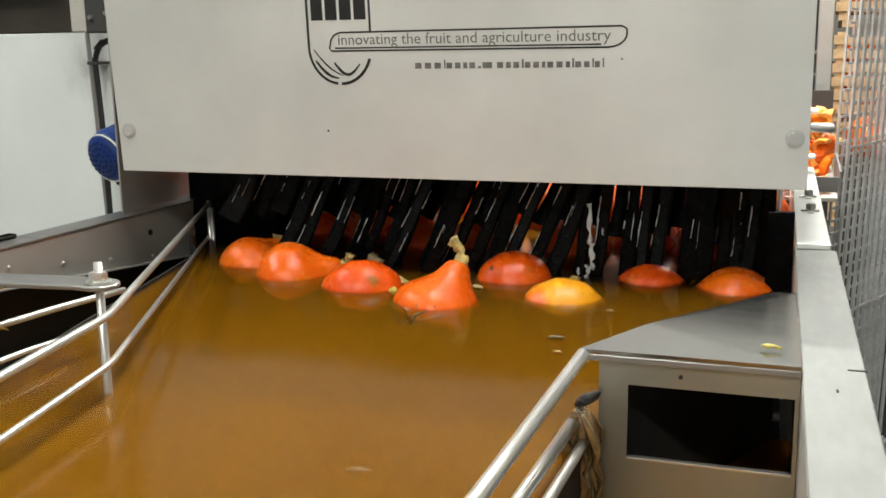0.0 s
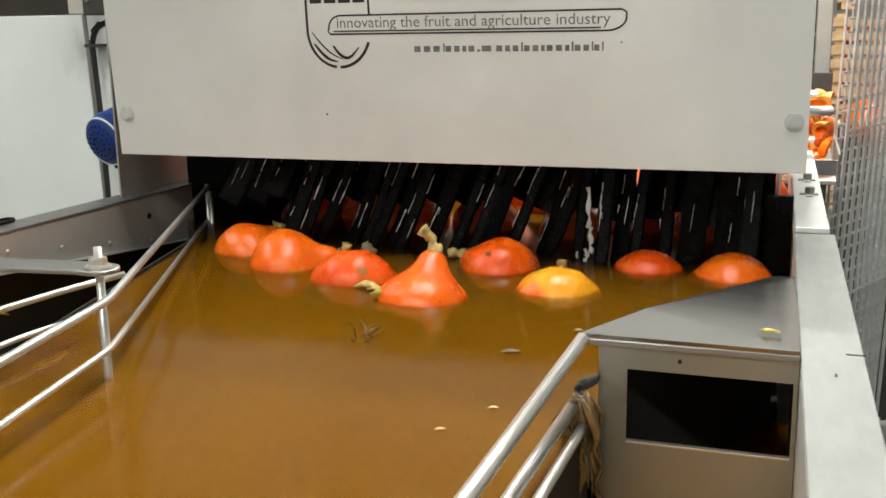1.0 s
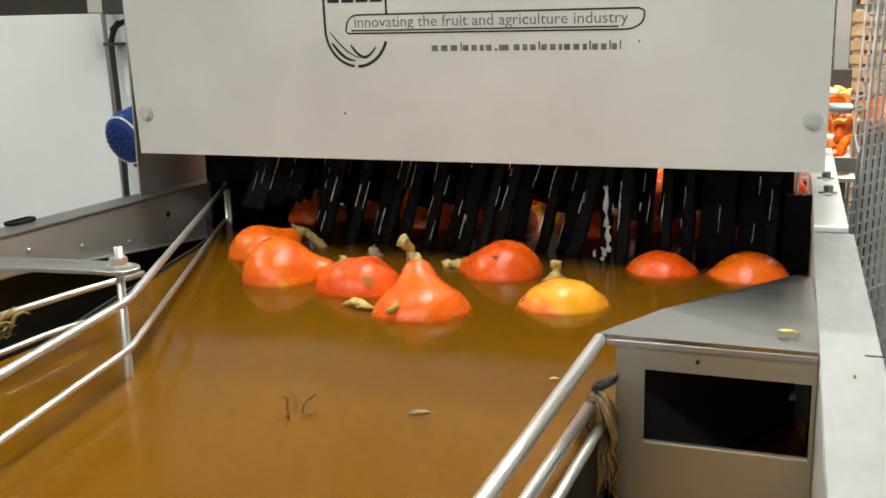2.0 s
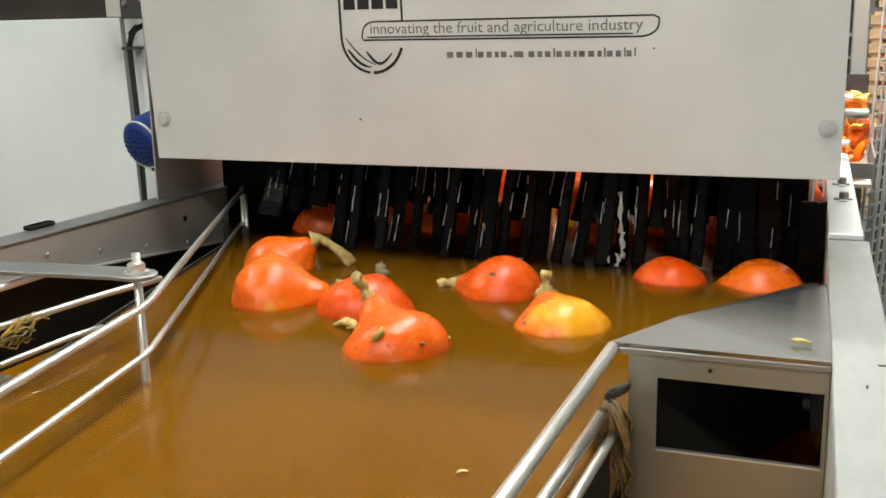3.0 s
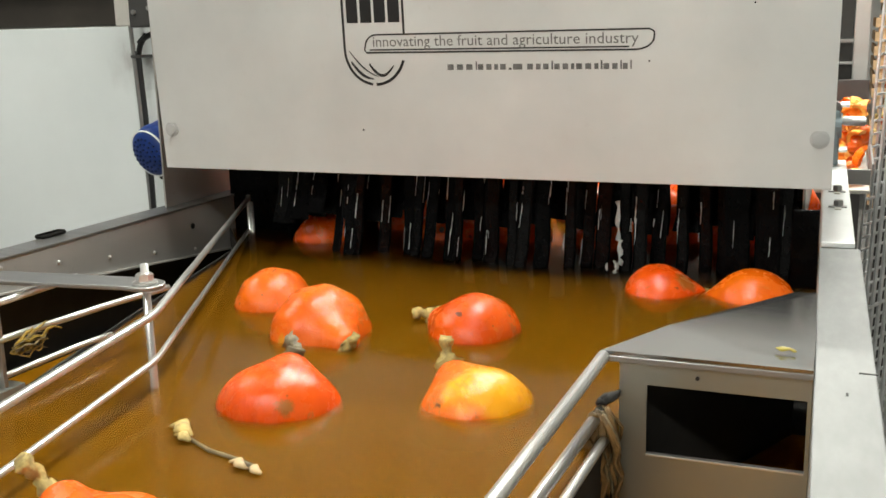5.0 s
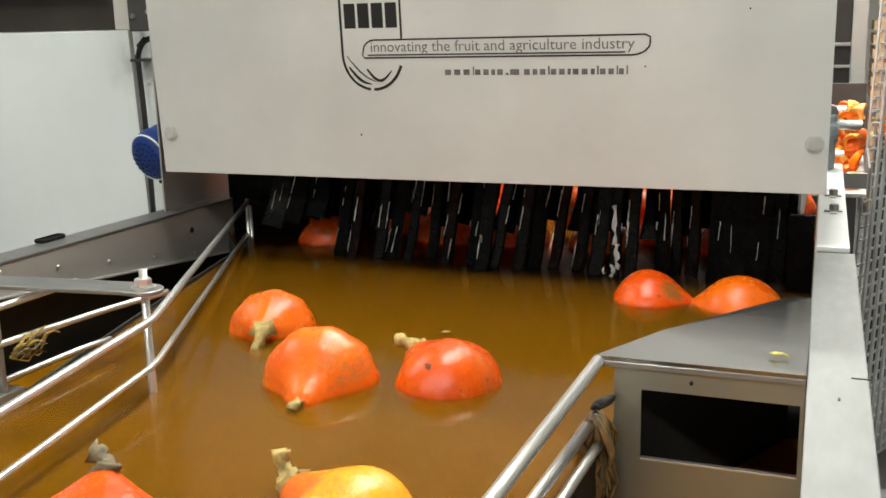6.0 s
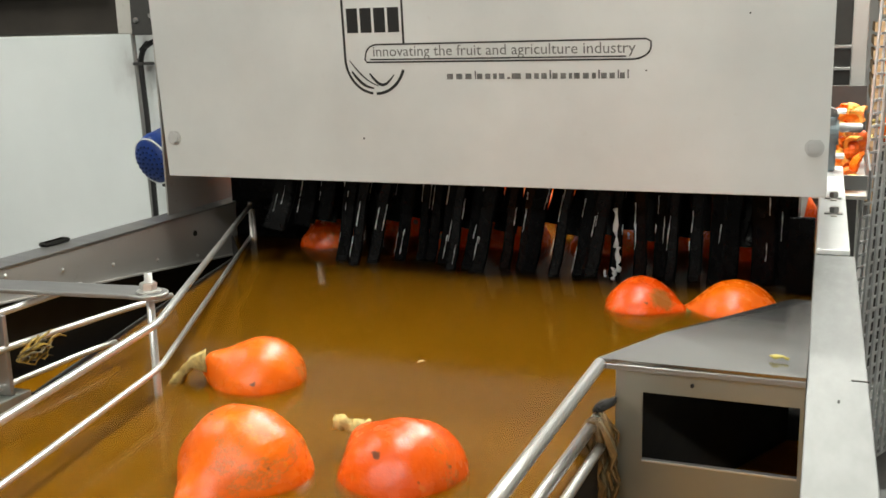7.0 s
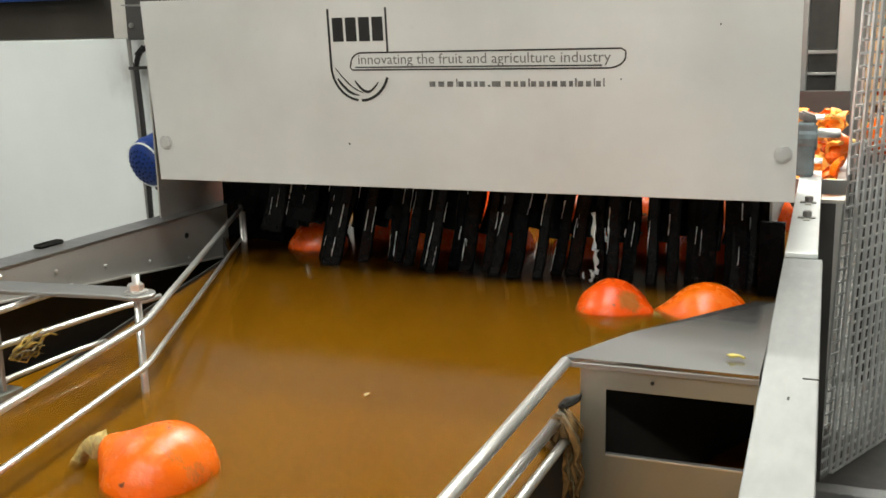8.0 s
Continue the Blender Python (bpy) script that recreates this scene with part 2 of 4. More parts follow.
def prism(name, outline, z0, z1, mat, parent=None, bevel=0.001, label=""):
    """A plate with a many-sided outline, from z0 up to z1."""
    bm = bmesh.new()
    low = [bm.verts.new((x, y, z0)) for x, y in outline]
    f = bm.faces.new(low)
    ext = bmesh.ops.extrude_face_region(bm, geom=[f])
    bmesh.ops.translate(bm, vec=(0, 0, z1 - z0), verts=[g for g in ext["geom"] if isinstance(g, bmesh.types.BMVert)])
    if bevel:
        bmesh.ops.bevel(bm, geom=list(bm.edges), offset=bevel, segments=1, affect="EDGES")
    return part(name, bm, mat, parent, label)


def sweep(points, radii, seg=10, cap=True, flat=1.0):
    """Rings along a line of points; flat squeezes the rings' second axis."""
    pts = [Vector(p) for p in points]
    if isinstance(radii, (int, float)):
        radii = [radii] * len(pts)
    verts, faces = [], []
    side = None
    for k, p in enumerate(pts):
        d = (pts[min(k + 1, len(pts) - 1)] - pts[max(k - 1, 0)]).normalized()
        if side is None:
            side = d.cross(Vector((0, 0, 1)) if abs(d.z) < 0.9 else Vector((0, 1, 0))).normalized()
        side = (side - d * side.dot(d)).normalized()
        up = d.cross(side)
        for j in range(seg):
            a = 2 * math.pi * j / seg
            verts.append(p + radii[k] * (math.cos(a) * side + flat * math.sin(a) * up))
    for k in range(len(pts) - 1):
        for j in range(seg):
            a, b = k * seg + j, k * seg + (j + 1) % seg
            faces.append((a, b, b + seg, a + seg))
    if cap:
        faces.append(tuple(range(seg))[::-1])
        faces.append(tuple(range((len(pts) - 1) * seg, len(pts) * seg)))
    return verts, faces


def rounded(points, r=0.02, n=5):
    """The line with its corners rounded off."""
    pts = [Vector(p) for p in points]
    out = [pts[0]]
    for a, b, c in zip(pts, pts[1:], pts[2:]):
        p, q = b + (a - b).normalized() * r, b + (c - b).normalized() * r
        for k in range(n + 1):
            t = k / n
            out.append(p * (1 - t) ** 2 + b * 2 * t * (1 - t) + q * t * t)
    return out + [pts[-1]]


def tube(name, points, r, mat, parent=None, seg=10, label="", bend=0.02):
    v, f = sweep(rounded(points, bend), r, seg)
    return mesh_ob(name, v, f, mat, parent, label, smooth=True)


def add_cyl(bm, m, r, h, seg=12, bevel=0.0):
    out = bmesh.ops.create_cone(bm, cap_ends=True, segments=seg, radius1=r, radius2=r, depth=h, matrix=m)
    if bevel:
        es = [e for e in {e for v in out["verts"] for e in v.link_edges} if len([f for f in e.link_faces if len(f.verts) > 4]) == 1]
        bmesh.ops.bevel(bm, geom=es, offset=bevel, segments=2, affect="EDGES")


# ---- the hall ----
def room():
    g = [(-6.0, -3.0), (4.0, -3.0), (4.0, 10.5), (-6.0, 10.5)]
    fl = prism("floor", g, FLOOR - 0.1, FLOOR, CONCRETE, bevel=0)
    tagged(fl, "dark damp concrete floor of the packing hall", "floor", kind="structure")
    ce = prism("ceiling", g, CEIL, CEIL + 0.1, CEILMAT, bevel=0)
    tagged(ce, "pale painted hall ceiling", "ceiling", kind="structure")
    for nm, x0, x1, y0, y1 in (("wall_south", -6, 4, -3.1, -3.0), ("wall_north", -6, 4, 10.5, 10.6), ("wall_west", -6.1, -6, -3, 10.5), ("wall_east", 4, 4.1, -3, 10.5)):
        w = box(nm, x0, x1, y0, y1, FLOOR, CEIL, HALLWALL, bevel=0)
        tagged(w, "plain grey painted hall wall", "wall", kind="structure")
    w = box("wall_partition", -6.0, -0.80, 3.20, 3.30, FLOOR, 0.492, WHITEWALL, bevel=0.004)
    tagged(w, "smooth white wall panel behind the machine", "wall", kind="structure")
    b = box("wall_cladding", -6.0, -0.80, 3.22, 3.34, 0.496, CEIL, BROWNBAND, bevel=0.004)
    tagged(b, "dark brown shaded cladding above the white wall", "wall", kind="structure")
    b = box("wall_board", -6.0, -1.78, 3.17, 3.215, 0.632, 0.80, BLUE, bevel=0.004)
    tagged(b, "blue board fixed along the dark cladding", "board", kind="structure")
    for lx, ly, sx, sy, watts in LAMPS:
        e = tagged(empty("ceiling_lamp", lx, ly, CEIL), "long white ceiling lamp with a lit diffuser", "lamp", "ceiling lamps")
        box("lamp_housing", -sx / 2 - 0.02, sx / 2 + 0.02, -sy / 2 - 0.02, sy / 2 + 0.02, -0.05, 0.0, CEILMAT, e)
        box("lamp_diffuser", -sx / 2, sx / 2, -sy / 2, sy / 2, -0.09, -0.052, GLOW, e)


room()


# ---- the tank ----
def tank():
    t = tagged(empty("washing_flume"), "stainless steel washing flume with flanged side walls", "tank")
    # left side: thin upright plate with an outward flange on top
    foot = lambda y: 0.0034 - 0.09 * (max(y, 1.45) - 1.853)
    bm = bmesh.new()
    rows = [-0.6, 1.45, 3.0]
    for x0, x1, top in ((-0.696, -0.692, 0.0885), (-0.692, -0.682, None)):
        vs = []
        for y in rows:
            dx, z0 = LEFT * (2.0 - y), foot(y)
            z1 = top if top else z0 + 0.003
            vs.append([bm.verts.new((x + dx, y, z)) for x, z in ((x0, z0), (x1, z0), (x1, z1), (x0, z1))])
        for p, q in zip(vs, vs[1:]):
            for j in range(4):
                bm.faces.new((p[j], p[(j + 1) % 4], q[(j + 1) % 4], q[j]))
        bm.faces.new(vs[0])
        bm.faces.new(vs[-1])
    part("side_wall", bm, WALLSTEEL, t, "dull stained steel side plate with a folded foot")
    splayed("top_flange", -0.752, -0.690, -0.6, 3.0, 0.0892, 0.0940, STEEL, t, LEFT)
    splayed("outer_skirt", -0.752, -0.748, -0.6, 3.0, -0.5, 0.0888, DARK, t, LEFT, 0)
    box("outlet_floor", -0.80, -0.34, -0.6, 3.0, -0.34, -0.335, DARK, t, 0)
    for k in range(5):
        y = 1.713 - 0.137 + 0.137 * k
        bm = bmesh.new()
        add_cyl(bm, pose(-0.6905 + LEFT * (2 - y), y, 0.0557 - 0.149 * (y - 1.713), 0, 90, 0), 0.0042, 0.004, 10, 0.001)
        part("rivet", bm, BAR, t, smooth=True)
    bm = bmesh.new()
    add_cyl(bm, pose(-0.6908 - LEFT * 0.121, 2.121, 0.047, 0, 90, 0), 0.0065, 0.002, 14)
    part("plugged_hole", bm, DARK, t)
    # low divider by the muddy channel; the near-black pit beside it is added shade
    line = [(-0.33, -0.6), (-0.345, 1.25), (-0.42, 1.54), (-0.55, 2.09), (-0.686, 2.27)]
    v, f = [], []
    for x, y in line:
        v += [(x, y, -0.3), (x, y, WATER + 0.002), (x - 0.004, y, WATER + 0.002), (x - 0.004, y, -0.3)]
    for k in range(len(line) - 1):
        for j in range(4):
            a, b = 4 * k + j, 4 * k + (j + 1) % 4
            f.append((a, b, b + 4, a + 4))
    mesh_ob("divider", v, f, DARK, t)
    # right side: broad flat rim
    splayed("rim", 0.637, 0.700, -0.6, 2.0, 0.0965, 0.101, RAILTOP, t, RIGHT, 0.0015, "pale flat rim, lightly scuffed")
    splayed("rim_edge", 0.697, 0.7005, -0.6, 2.0, 0.066, 0.0962, RAILTOP, t, RIGHT, 0.0008)
    splayed("inner_wall", 0.637, 0.641, -0.6, 3.0, -0.5, 0.0962, DULL, t, RIGHT, 0)
    splayed("outer_wall", 0.690, 0.694, -0.6, 3.0, -0.6, 0.0655, DARK, t, RIGHT, 0)
    box("rim_seam", 0.694, 0.7130, 1.3635, 1.3665, 0.1005, 0.1018, DARK, t, 0)
    box("rim_mark", 0.681, 0.6835, 1.290, 1.299, 0.1008, 0.1014, DARK, t, 0)
    splayed("cover_strip", 0.638, 0.692, 2.004, 3.04, 0.100, 0.110, PANEL, t, RIGHT, 0.002, "white cover strip with clamps")
    for y in (2.335, 2.52):
        c = empty("clamp", 0.668 - 0.0185 * (y - 2), y, 0.1105)
        c.parent = t
        bm = bmesh.new()
        add_box(bm, -0.018, 0.016, -0.007, 0.007, 0, 0.003, 0.0008)
        part("clamp_plate", bm, STEEL, c)
        bm = bmesh.new()
        add_cyl(bm, pose(0, 0, 0.009), 0.010, 0.012, 6, 0.0015)
        part("clamp_nut", bm, STEEL, c)
        box("clamp_foot", -0.006, 0.006, -0.03, -0.008, 0.0, 0.002, DULL, c, 0)
    box("tank_floor", -0.33, 0.69, -0.6, 3.0, -0.5, -0.49, DARK, t, 0)
    for x in (-0.9, 0.66):
        for y in (0.0, 2.2):
            box("leg", x - 0.03, x + 0.03, y - 0.03, y + 0.03, FLOOR, -0.5, DULL, t)
        c = tagged(prism("spring_clip", [(-0.768, 1.725), (-0.746, 1.725), (-0.744, 1.79), (-0.766, 1.79)], 0.0943, 0.1025, DARK, bevel=0.003), "small black clip lying on the steel flange", "clip")
    return t


tank()


def water():
    poly = [(-0.326, -0.6), (0.425, -0.6), (0.425, 1.338), (0.438, 1.342), (0.613, 1.718), (0.642, 1.722), (0.618, 3.0), (-0.655, 3.0), (-0.682, 2.272), (-0.546, 2.092), (-0.416, 1.541), (-0.341, 1.25)]
    w = mesh_ob("water", [(x, y, WATER) for x, y in poly], [tuple(range(len(poly)))], MUD)
    for depth, mat in ((0.0015, SILT_THIN), (0.004, SILT_THIN), (0.0075, SILT_THIN), (0.011, SILT_THIN), (0.0165, SILT_THIN), (0.023, SILT_THIN), (0.031, SILT_THIN), (0.041, SILT)):
        m = mesh_ob("water_silt", [(x, y, WATER - depth) for x, y in poly], [tuple(range(len(poly)))], mat)
        tagged(m, "brown silt hanging in the wash water", "water", kind="structure")
    tagged(w, "muddy brown wash water with a calm glossy surface", "water", kind="structure")
    p = mesh_ob("water_outlet", [(-0.80, -0.6, -0.13), (-0.33, -0.6, -0.13), (-0.42, 1.54, -0.13), (-0.55, 2.09, -0.13), (-0.69, 2.27, -0.13)], [(0, 1, 2, 3, 4)], SILT)
    tagged(p, "lower brown water in the added side pit", "water", kind="structure")
    s = mesh_ob("water_sump", [(0.425, -0.6, -0.16), (0.636, -0.6, -0.16), (0.636, 1.7, -0.16), (0.425, 1.7, -0.16)], [(0, 1, 2, 3)], SILT)
    for z, mat in ((-0.105, MUD), (-0.113, SILT)):
        p = mesh_ob("water_box", [(0.445, 1.341, z), (0.643, 1.341, z), (0.643, 1.70, z), (0.619, 1.70, z)], [(0, 1, 2, 3)], mat)
        tagged(p, "dark brown water standing inside the outlet box", "water", kind="structure")
    tagged(s, "dark lower water beneath the outlet box", "water", kind="structure")


water()


# ---- hood with its printed panel ----
LEAN = 0.06


def on_panel(x, z, out=0.0):
    return (x, 2.0 - LEAN * (z - 0.2) - out, z)


def flat_line(name, points, width, mat, parent, out=0.0006):
    """A printed line on the panel: a ribbon of even width."""
    v, f = [], []
    n = len(points)
    for k, (x, z) in enumerate(points):
        ax, az = points[max(k - 1, 0)]
        bx, bz = points[min(k + 1, n - 1)]
        dx, dz = bx - ax, bz - az
        s = math.hypot(dx, dz) or 1
        w = width[k] if isinstance(width, list) else width
        ox, oz = -dz / s * w / 2, dx / s * w / 2
        v += [on_panel(x + ox, z + oz, out), on_panel(x - ox, z - oz, out)]
    for k in range(n - 1):
        f.append((2 * k, 2 * k + 1, 2 * k + 3, 2 * k + 2))
    return mesh_ob(name, v, f, mat, parent)


def printed_bar(name, x0, x1, z0, z1, mat, parent, out=0.0006):
    return mesh_ob(name, [on_panel(x0, z0, out), on_panel(x1, z0, out), on_panel(x1, z1, out), on_panel(x0, z1, out)], [(0, 1, 2, 3)], mat, parent)


def lettering(text, x0, x1, z, mat, parent):
    """Built-in letters stretched between x0 and x1 with their foot at z."""
    cu = bpy.data.curves.new("lettering", "FONT")
    cu.body, cu.size, cu.resolution_u = text, 0.03, 3
    tmp = new("lettering_curve", cu)
    bpy.context.view_layer.update()
    me = bpy.data.meshes.new_from_object(tmp.evaluated_get(bpy.context.evaluated_depsgraph_get()))
    bpy.data.objects.remove(tmp)
    xs = [p.co.x for p in me.vertices]
    lo, hi = min(xs), max(xs)
    k = (x1 - x0) / (hi - lo)
    for p in me.vertices:
        p.co = on_panel(x0 + (p.co.x - lo) * k, z + p.co.y * 0.90, 0.0006)
    me.materials.clear()
    me.materials.append(mat)
    ob = new("slogan_lettering", me)
    ob.parent = parent
    ob["label"] = "thin dark printed slogan"
    return ob


def hood():
    h = tagged(empty("machine_hood"), "pale steel hood of a washing machine with printed front panel", "machine hood")
    bm = bmesh.new()
    prof = [(0.024, 0.1985), (-0.0028, 0.1985), (-0.0030, 0.2), (-0.0030, 0.5722), (0.030, 0.5722), (0.030, 0.569), (0.0, 0.569), (0.0, 0.2015), (0.024, 0.2015)]
    ends = [[bm.verts.new((x, 2.0 - LEAN * (z - 0.2) + y, z)) for y, z in prof] for x in (-0.65, 0.65)]
    for j in range(len(prof)):
        bm.faces.new((ends[0][j], ends[0][(j + 1) % 9], ends[1][(j + 1) % 9], ends[1][j]))
    for e in ends:
        bm.faces.new(e)
    part("front_panel", bm, PANEL, h)
    box("side_plate", -0.726, -0.722, 2.08, 2.70, 0.0945, 0.565, WALLSTEEL, h, 0)
    box("side_plate", 0.604, 0.608, 2.10, 2.70, 0.112, 0.565, STEEL, h, 0)
    box("top_plate", -0.726, 0.60, 2.01, 2.70, 0.5655, 0.5685, STEEL, h, 0)
    box("back_plate", -0.722, 0.600, 2.696, 2.70, 0.40, 0.565, STEEL, h, 0)
    for x, z in ((-0.626, 0.279), (0.628, 0.281)):
        bm = bmesh.new()
        add_cyl(bm, Matrix.Translation(on_panel(x, z, 0.006)) @ pose(0, 0, 0, 90 - 3, 0, 10), 0.0125, 0.007, 6, 0.002)
        add_cyl(bm, Matrix.Translation(on_panel(x, z, 0.0035)) @ pose(0, 0, 0, 90 - 3, 0, 0), 0.0155, 0.002, 20)
        part("bolt", bm, BOLTSTEEL, h)
    for x, z, r in ((-0.189, 0.284, 0.0022), (0.352, 0.409, 0.0016), (0.52, 0.50, 0.0016)):
        v = [on_panel(x + r * math.cos(a * 0.785), z + r * math.sin(a * 0.785), 0.0035) for a in range(8)]
        mesh_ob("speck", v, [tuple(range(8))], INK, h)
    out = 0.0035
    # shield outline with swooshes, drawn as plain shapes
    arc = [(-0.217 + 0.061 * (1 - math.cos(a)), 0.436 - 0.066 * math.sin(a)) for a in [math.pi * k / 28 for k in range(29)]]
    flat_line("shield_outline", [(-0.217, 0.545), (-0.217, 0.49)] + [p for p in arc if p[0] < -0.156], 0.0048, INK, h, out)
    flat_line("shield_outline", [p for p in arc if p[0] >= -0.157 and p[1] < 0.42], 0.0055, INK, h, out)
    flat_line("shield_outline", [(-0.095, 0.545), (-0.095, 0.460)], 0.0042, INK, h, out)
    n = 14
    for x0, z0, x1, z1, sag, w in ((-0.208, 0.432, -0.150, 0.384, 0.008, 0.0030), (-0.205, 0.412, -0.160, 0.380, 0.008, 0.0055), (-0.168, 0.408, -0.118, 0.405, 0.020, 0.0055)):
        pts = [(x0 + (x1 - x0) * k / n, z0 + (z1 - z0) * k / n - sag * math.sin(math.pi * k / n)) for k in range(n + 1)]
        flat_line("swoosh", pts, [w * (0.25 + 0.75 * math.sin(math.pi * min(1, 0.15 + 0.8 * k / n))) for k in range(n + 1)], INK, h, out)
    for k, (x0, x1) in enumerate(((-0.209, -0.186), (-0.181, -0.158), (-0.153, -0.130), (-0.125, -0.102))):
        printed_bar("brand_block", x0, x1, 0.483, 0.528, INK, h, out)
    # capsule round the slogan
    cap = []
    for k in range(9):
        a = math.pi / 2 + math.pi * 0.5 * k / 8
        cap.append((-0.150 + 0.024 * math.cos(a), 0.440 + 0.021 * math.sin(a)))
    cap += [(-0.176, 0.434), (-0.172, 0.4285)]
    for k in range(9):
        a = -math.pi / 2 + math.pi * 0.5 * k / 8
        cap.append((0.328 + 0.032 * math.cos(a), 0.4495 + 0.021 * math.sin(a)))
    cap += [(0.360, 0.458), (0.352, 0.4625), (-0.150, 0.461)]
    flat_line("capsule_outline", cap, 0.0030, INK, h, out)
    flat_line("capsule_shadow", [(-0.165, 0.4335), (0.318, 0.4335)], 0.0026, INK, h, out)
    s = lettering("innovating the fruit and agriculture industry", -0.158, 0.334, 0.4395, INK2, h)
    for p in s.data.vertices:
        p.co.y -= 0.003
    # the web address, kept as plain bars
    x = -0.012
    random.seed(5)
    for w in (0.018, 0.018, 0.018, 0.004, 0.016, 0.015, 0.011, 0.016, 0.008, 0.026, 0.016, 0.013, 0.015, 0.005, 0.015, 0.015, 0.009, 0.016, 0.016, 0.011, 0.005, 0.015, 0.014, 0.004, 0.013, 0.004):
        tall = 0.015 if w in (0.005, 0.004) else 0.010
        printed_bar("address_bar", x, x + w * 0.66, 0.396, 0.396 + tall * (0.35 if w == 0.008 else 1), INK2, h, out)
        x += w
    return h


hood()


def motor():
    m = tagged(empty("blue_motor", -0.872, 2.27, 0.199), "small blue electric motor with round slotted fan cover", "motor")
    m.rotation_euler = (radians(17), 0, radians(-12))
    prof = [(0.002, -0.046), (0.02, -0.045), (0.036, -0.041), (0.047, -0.034), (0.0505, -0.030), (0.0545, -0.020), (0.057, 0.0), (0.055, 0.003), (0.055, 0.12), (0.002, 0.122)]
    prof = [(1.12 * r, y) for r, y in prof]
    seg = 36
    v, f = [], []
    for r, y in prof:
        for j in range(seg):
            a = 2 * math.pi * j / seg
            v.append((r * math.cos(a), y, r * math.sin(a)))
    for k in range(len(prof) - 1):
        for j in range(seg):
            a, b = k * seg + j, k * seg + (j + 1) % seg
            f.append((a, a + seg, b + seg, b))
    mesh_ob("fan_cover", v, f, BLUE, m, smooth=True)
    tv, tf = sweep([(0.0577 * math.cos(a), -0.029, 0.0577 * math.sin(a)) for a in [2 * math.pi * k / 40 for k in range(41)]], 0.0024, 6)
    mesh_ob("pale_ring", tv, tf, WHITEWALL, m, "pale ring round the cover", True)
    for ring, count in ((0.016, 8), (0.029, 14), (0.041, 20)):
        for j in range(count):
            a = 2 * math.pi * (j + 0.3 * ring) / count
            bm = bmesh.new()
            y = -0.0462 + (0.0 if ring < 0.02 else 0.0025 if ring < 0.04 else 0.006)
            add_cyl(bm, pose(ring * math.cos(a), y, ring * math.sin(a), 90, 0, 0), 0.0030, 0.004, 8)
            part("vent_hole", bm, BLUEDARK, m)
    box("terminal_box", -0.01, 0.06, -0.02, 0.06, -0.074, -0.050, HOSE, m, 0.004, "black terminal box")
    tube("motor_cable", [(0.02, 0.03, -0.070), (0.0, 0.03, -0.085), (-0.012, 0.035, -0.12), (-0.015, 0.05, -0.30)], 0.0045, HOSE, m, 8)
    box("mount_flange", 0.05, 0.20, 0.115, 0.135, -0.05, 0.05, BLUE, m, 0.004)


motor()


def pipe_and_hose():
    p = tagged(tube("steel_conduit", [(-1.585, 3.165, FLOOR), (-1.601, 3.165, -0.1), (-1.612, 3.165, 0.24), (-1.623, 3.165, 0.507), (-1.63, 3.165, 0.62)], 0.0075, STEEL), "thin steel conduit clipped to the white wall", "pipe")
    h = tagged(empty("black_hose"), "black rubber hose bent over along the white wall", "hose")
    tube("hose_body", [(-1.20, 3.12, 0.470), (-1.535, 3.14, 0.468), (-1.581, 3.14, 0.428), (-1.579, 3.14, 0.36), (-1.572, 3.14, 0.20), (-1.570, 3.14, -0.05), (-1.578, 3.14, FLOOR)], 0.0095, HOSE, h, 12, bend=0.05)
    box("hose_clip", -1.606, -1.566, 3.130, 3.198, 0.386, 0.396, DARKGREY, h)
    b = tagged(empty("wall_bracket"), "grey steel bracket fixed to the dark cladding", "bracket")
    box("bracket_plate", -1.60, -1.540, 3.06, 3.08, 0.492, 0.95, DULL, b, 0.004)
    box("control_box", -1.536, -1.40, 3.05, 3.14, 0.487, 0.95, DARKGREY, b, 0.005, "dark grey control box")
    for x, z in ((-1.513, 0.535), (-1.452, 0.548)):
        bm = bmesh.new()
        add_cyl(bm, pose(x, 3.046, z, 90, 0, 0), 0.009, 0.012, 6, 0.002)
        part("bracket_bolt", bm, STEEL, b)
    box("bracket_arm", -1.60, -1.545, 3.081, 3.22, 0.60, 0.66, DULL, b)


pipe_and_hose()


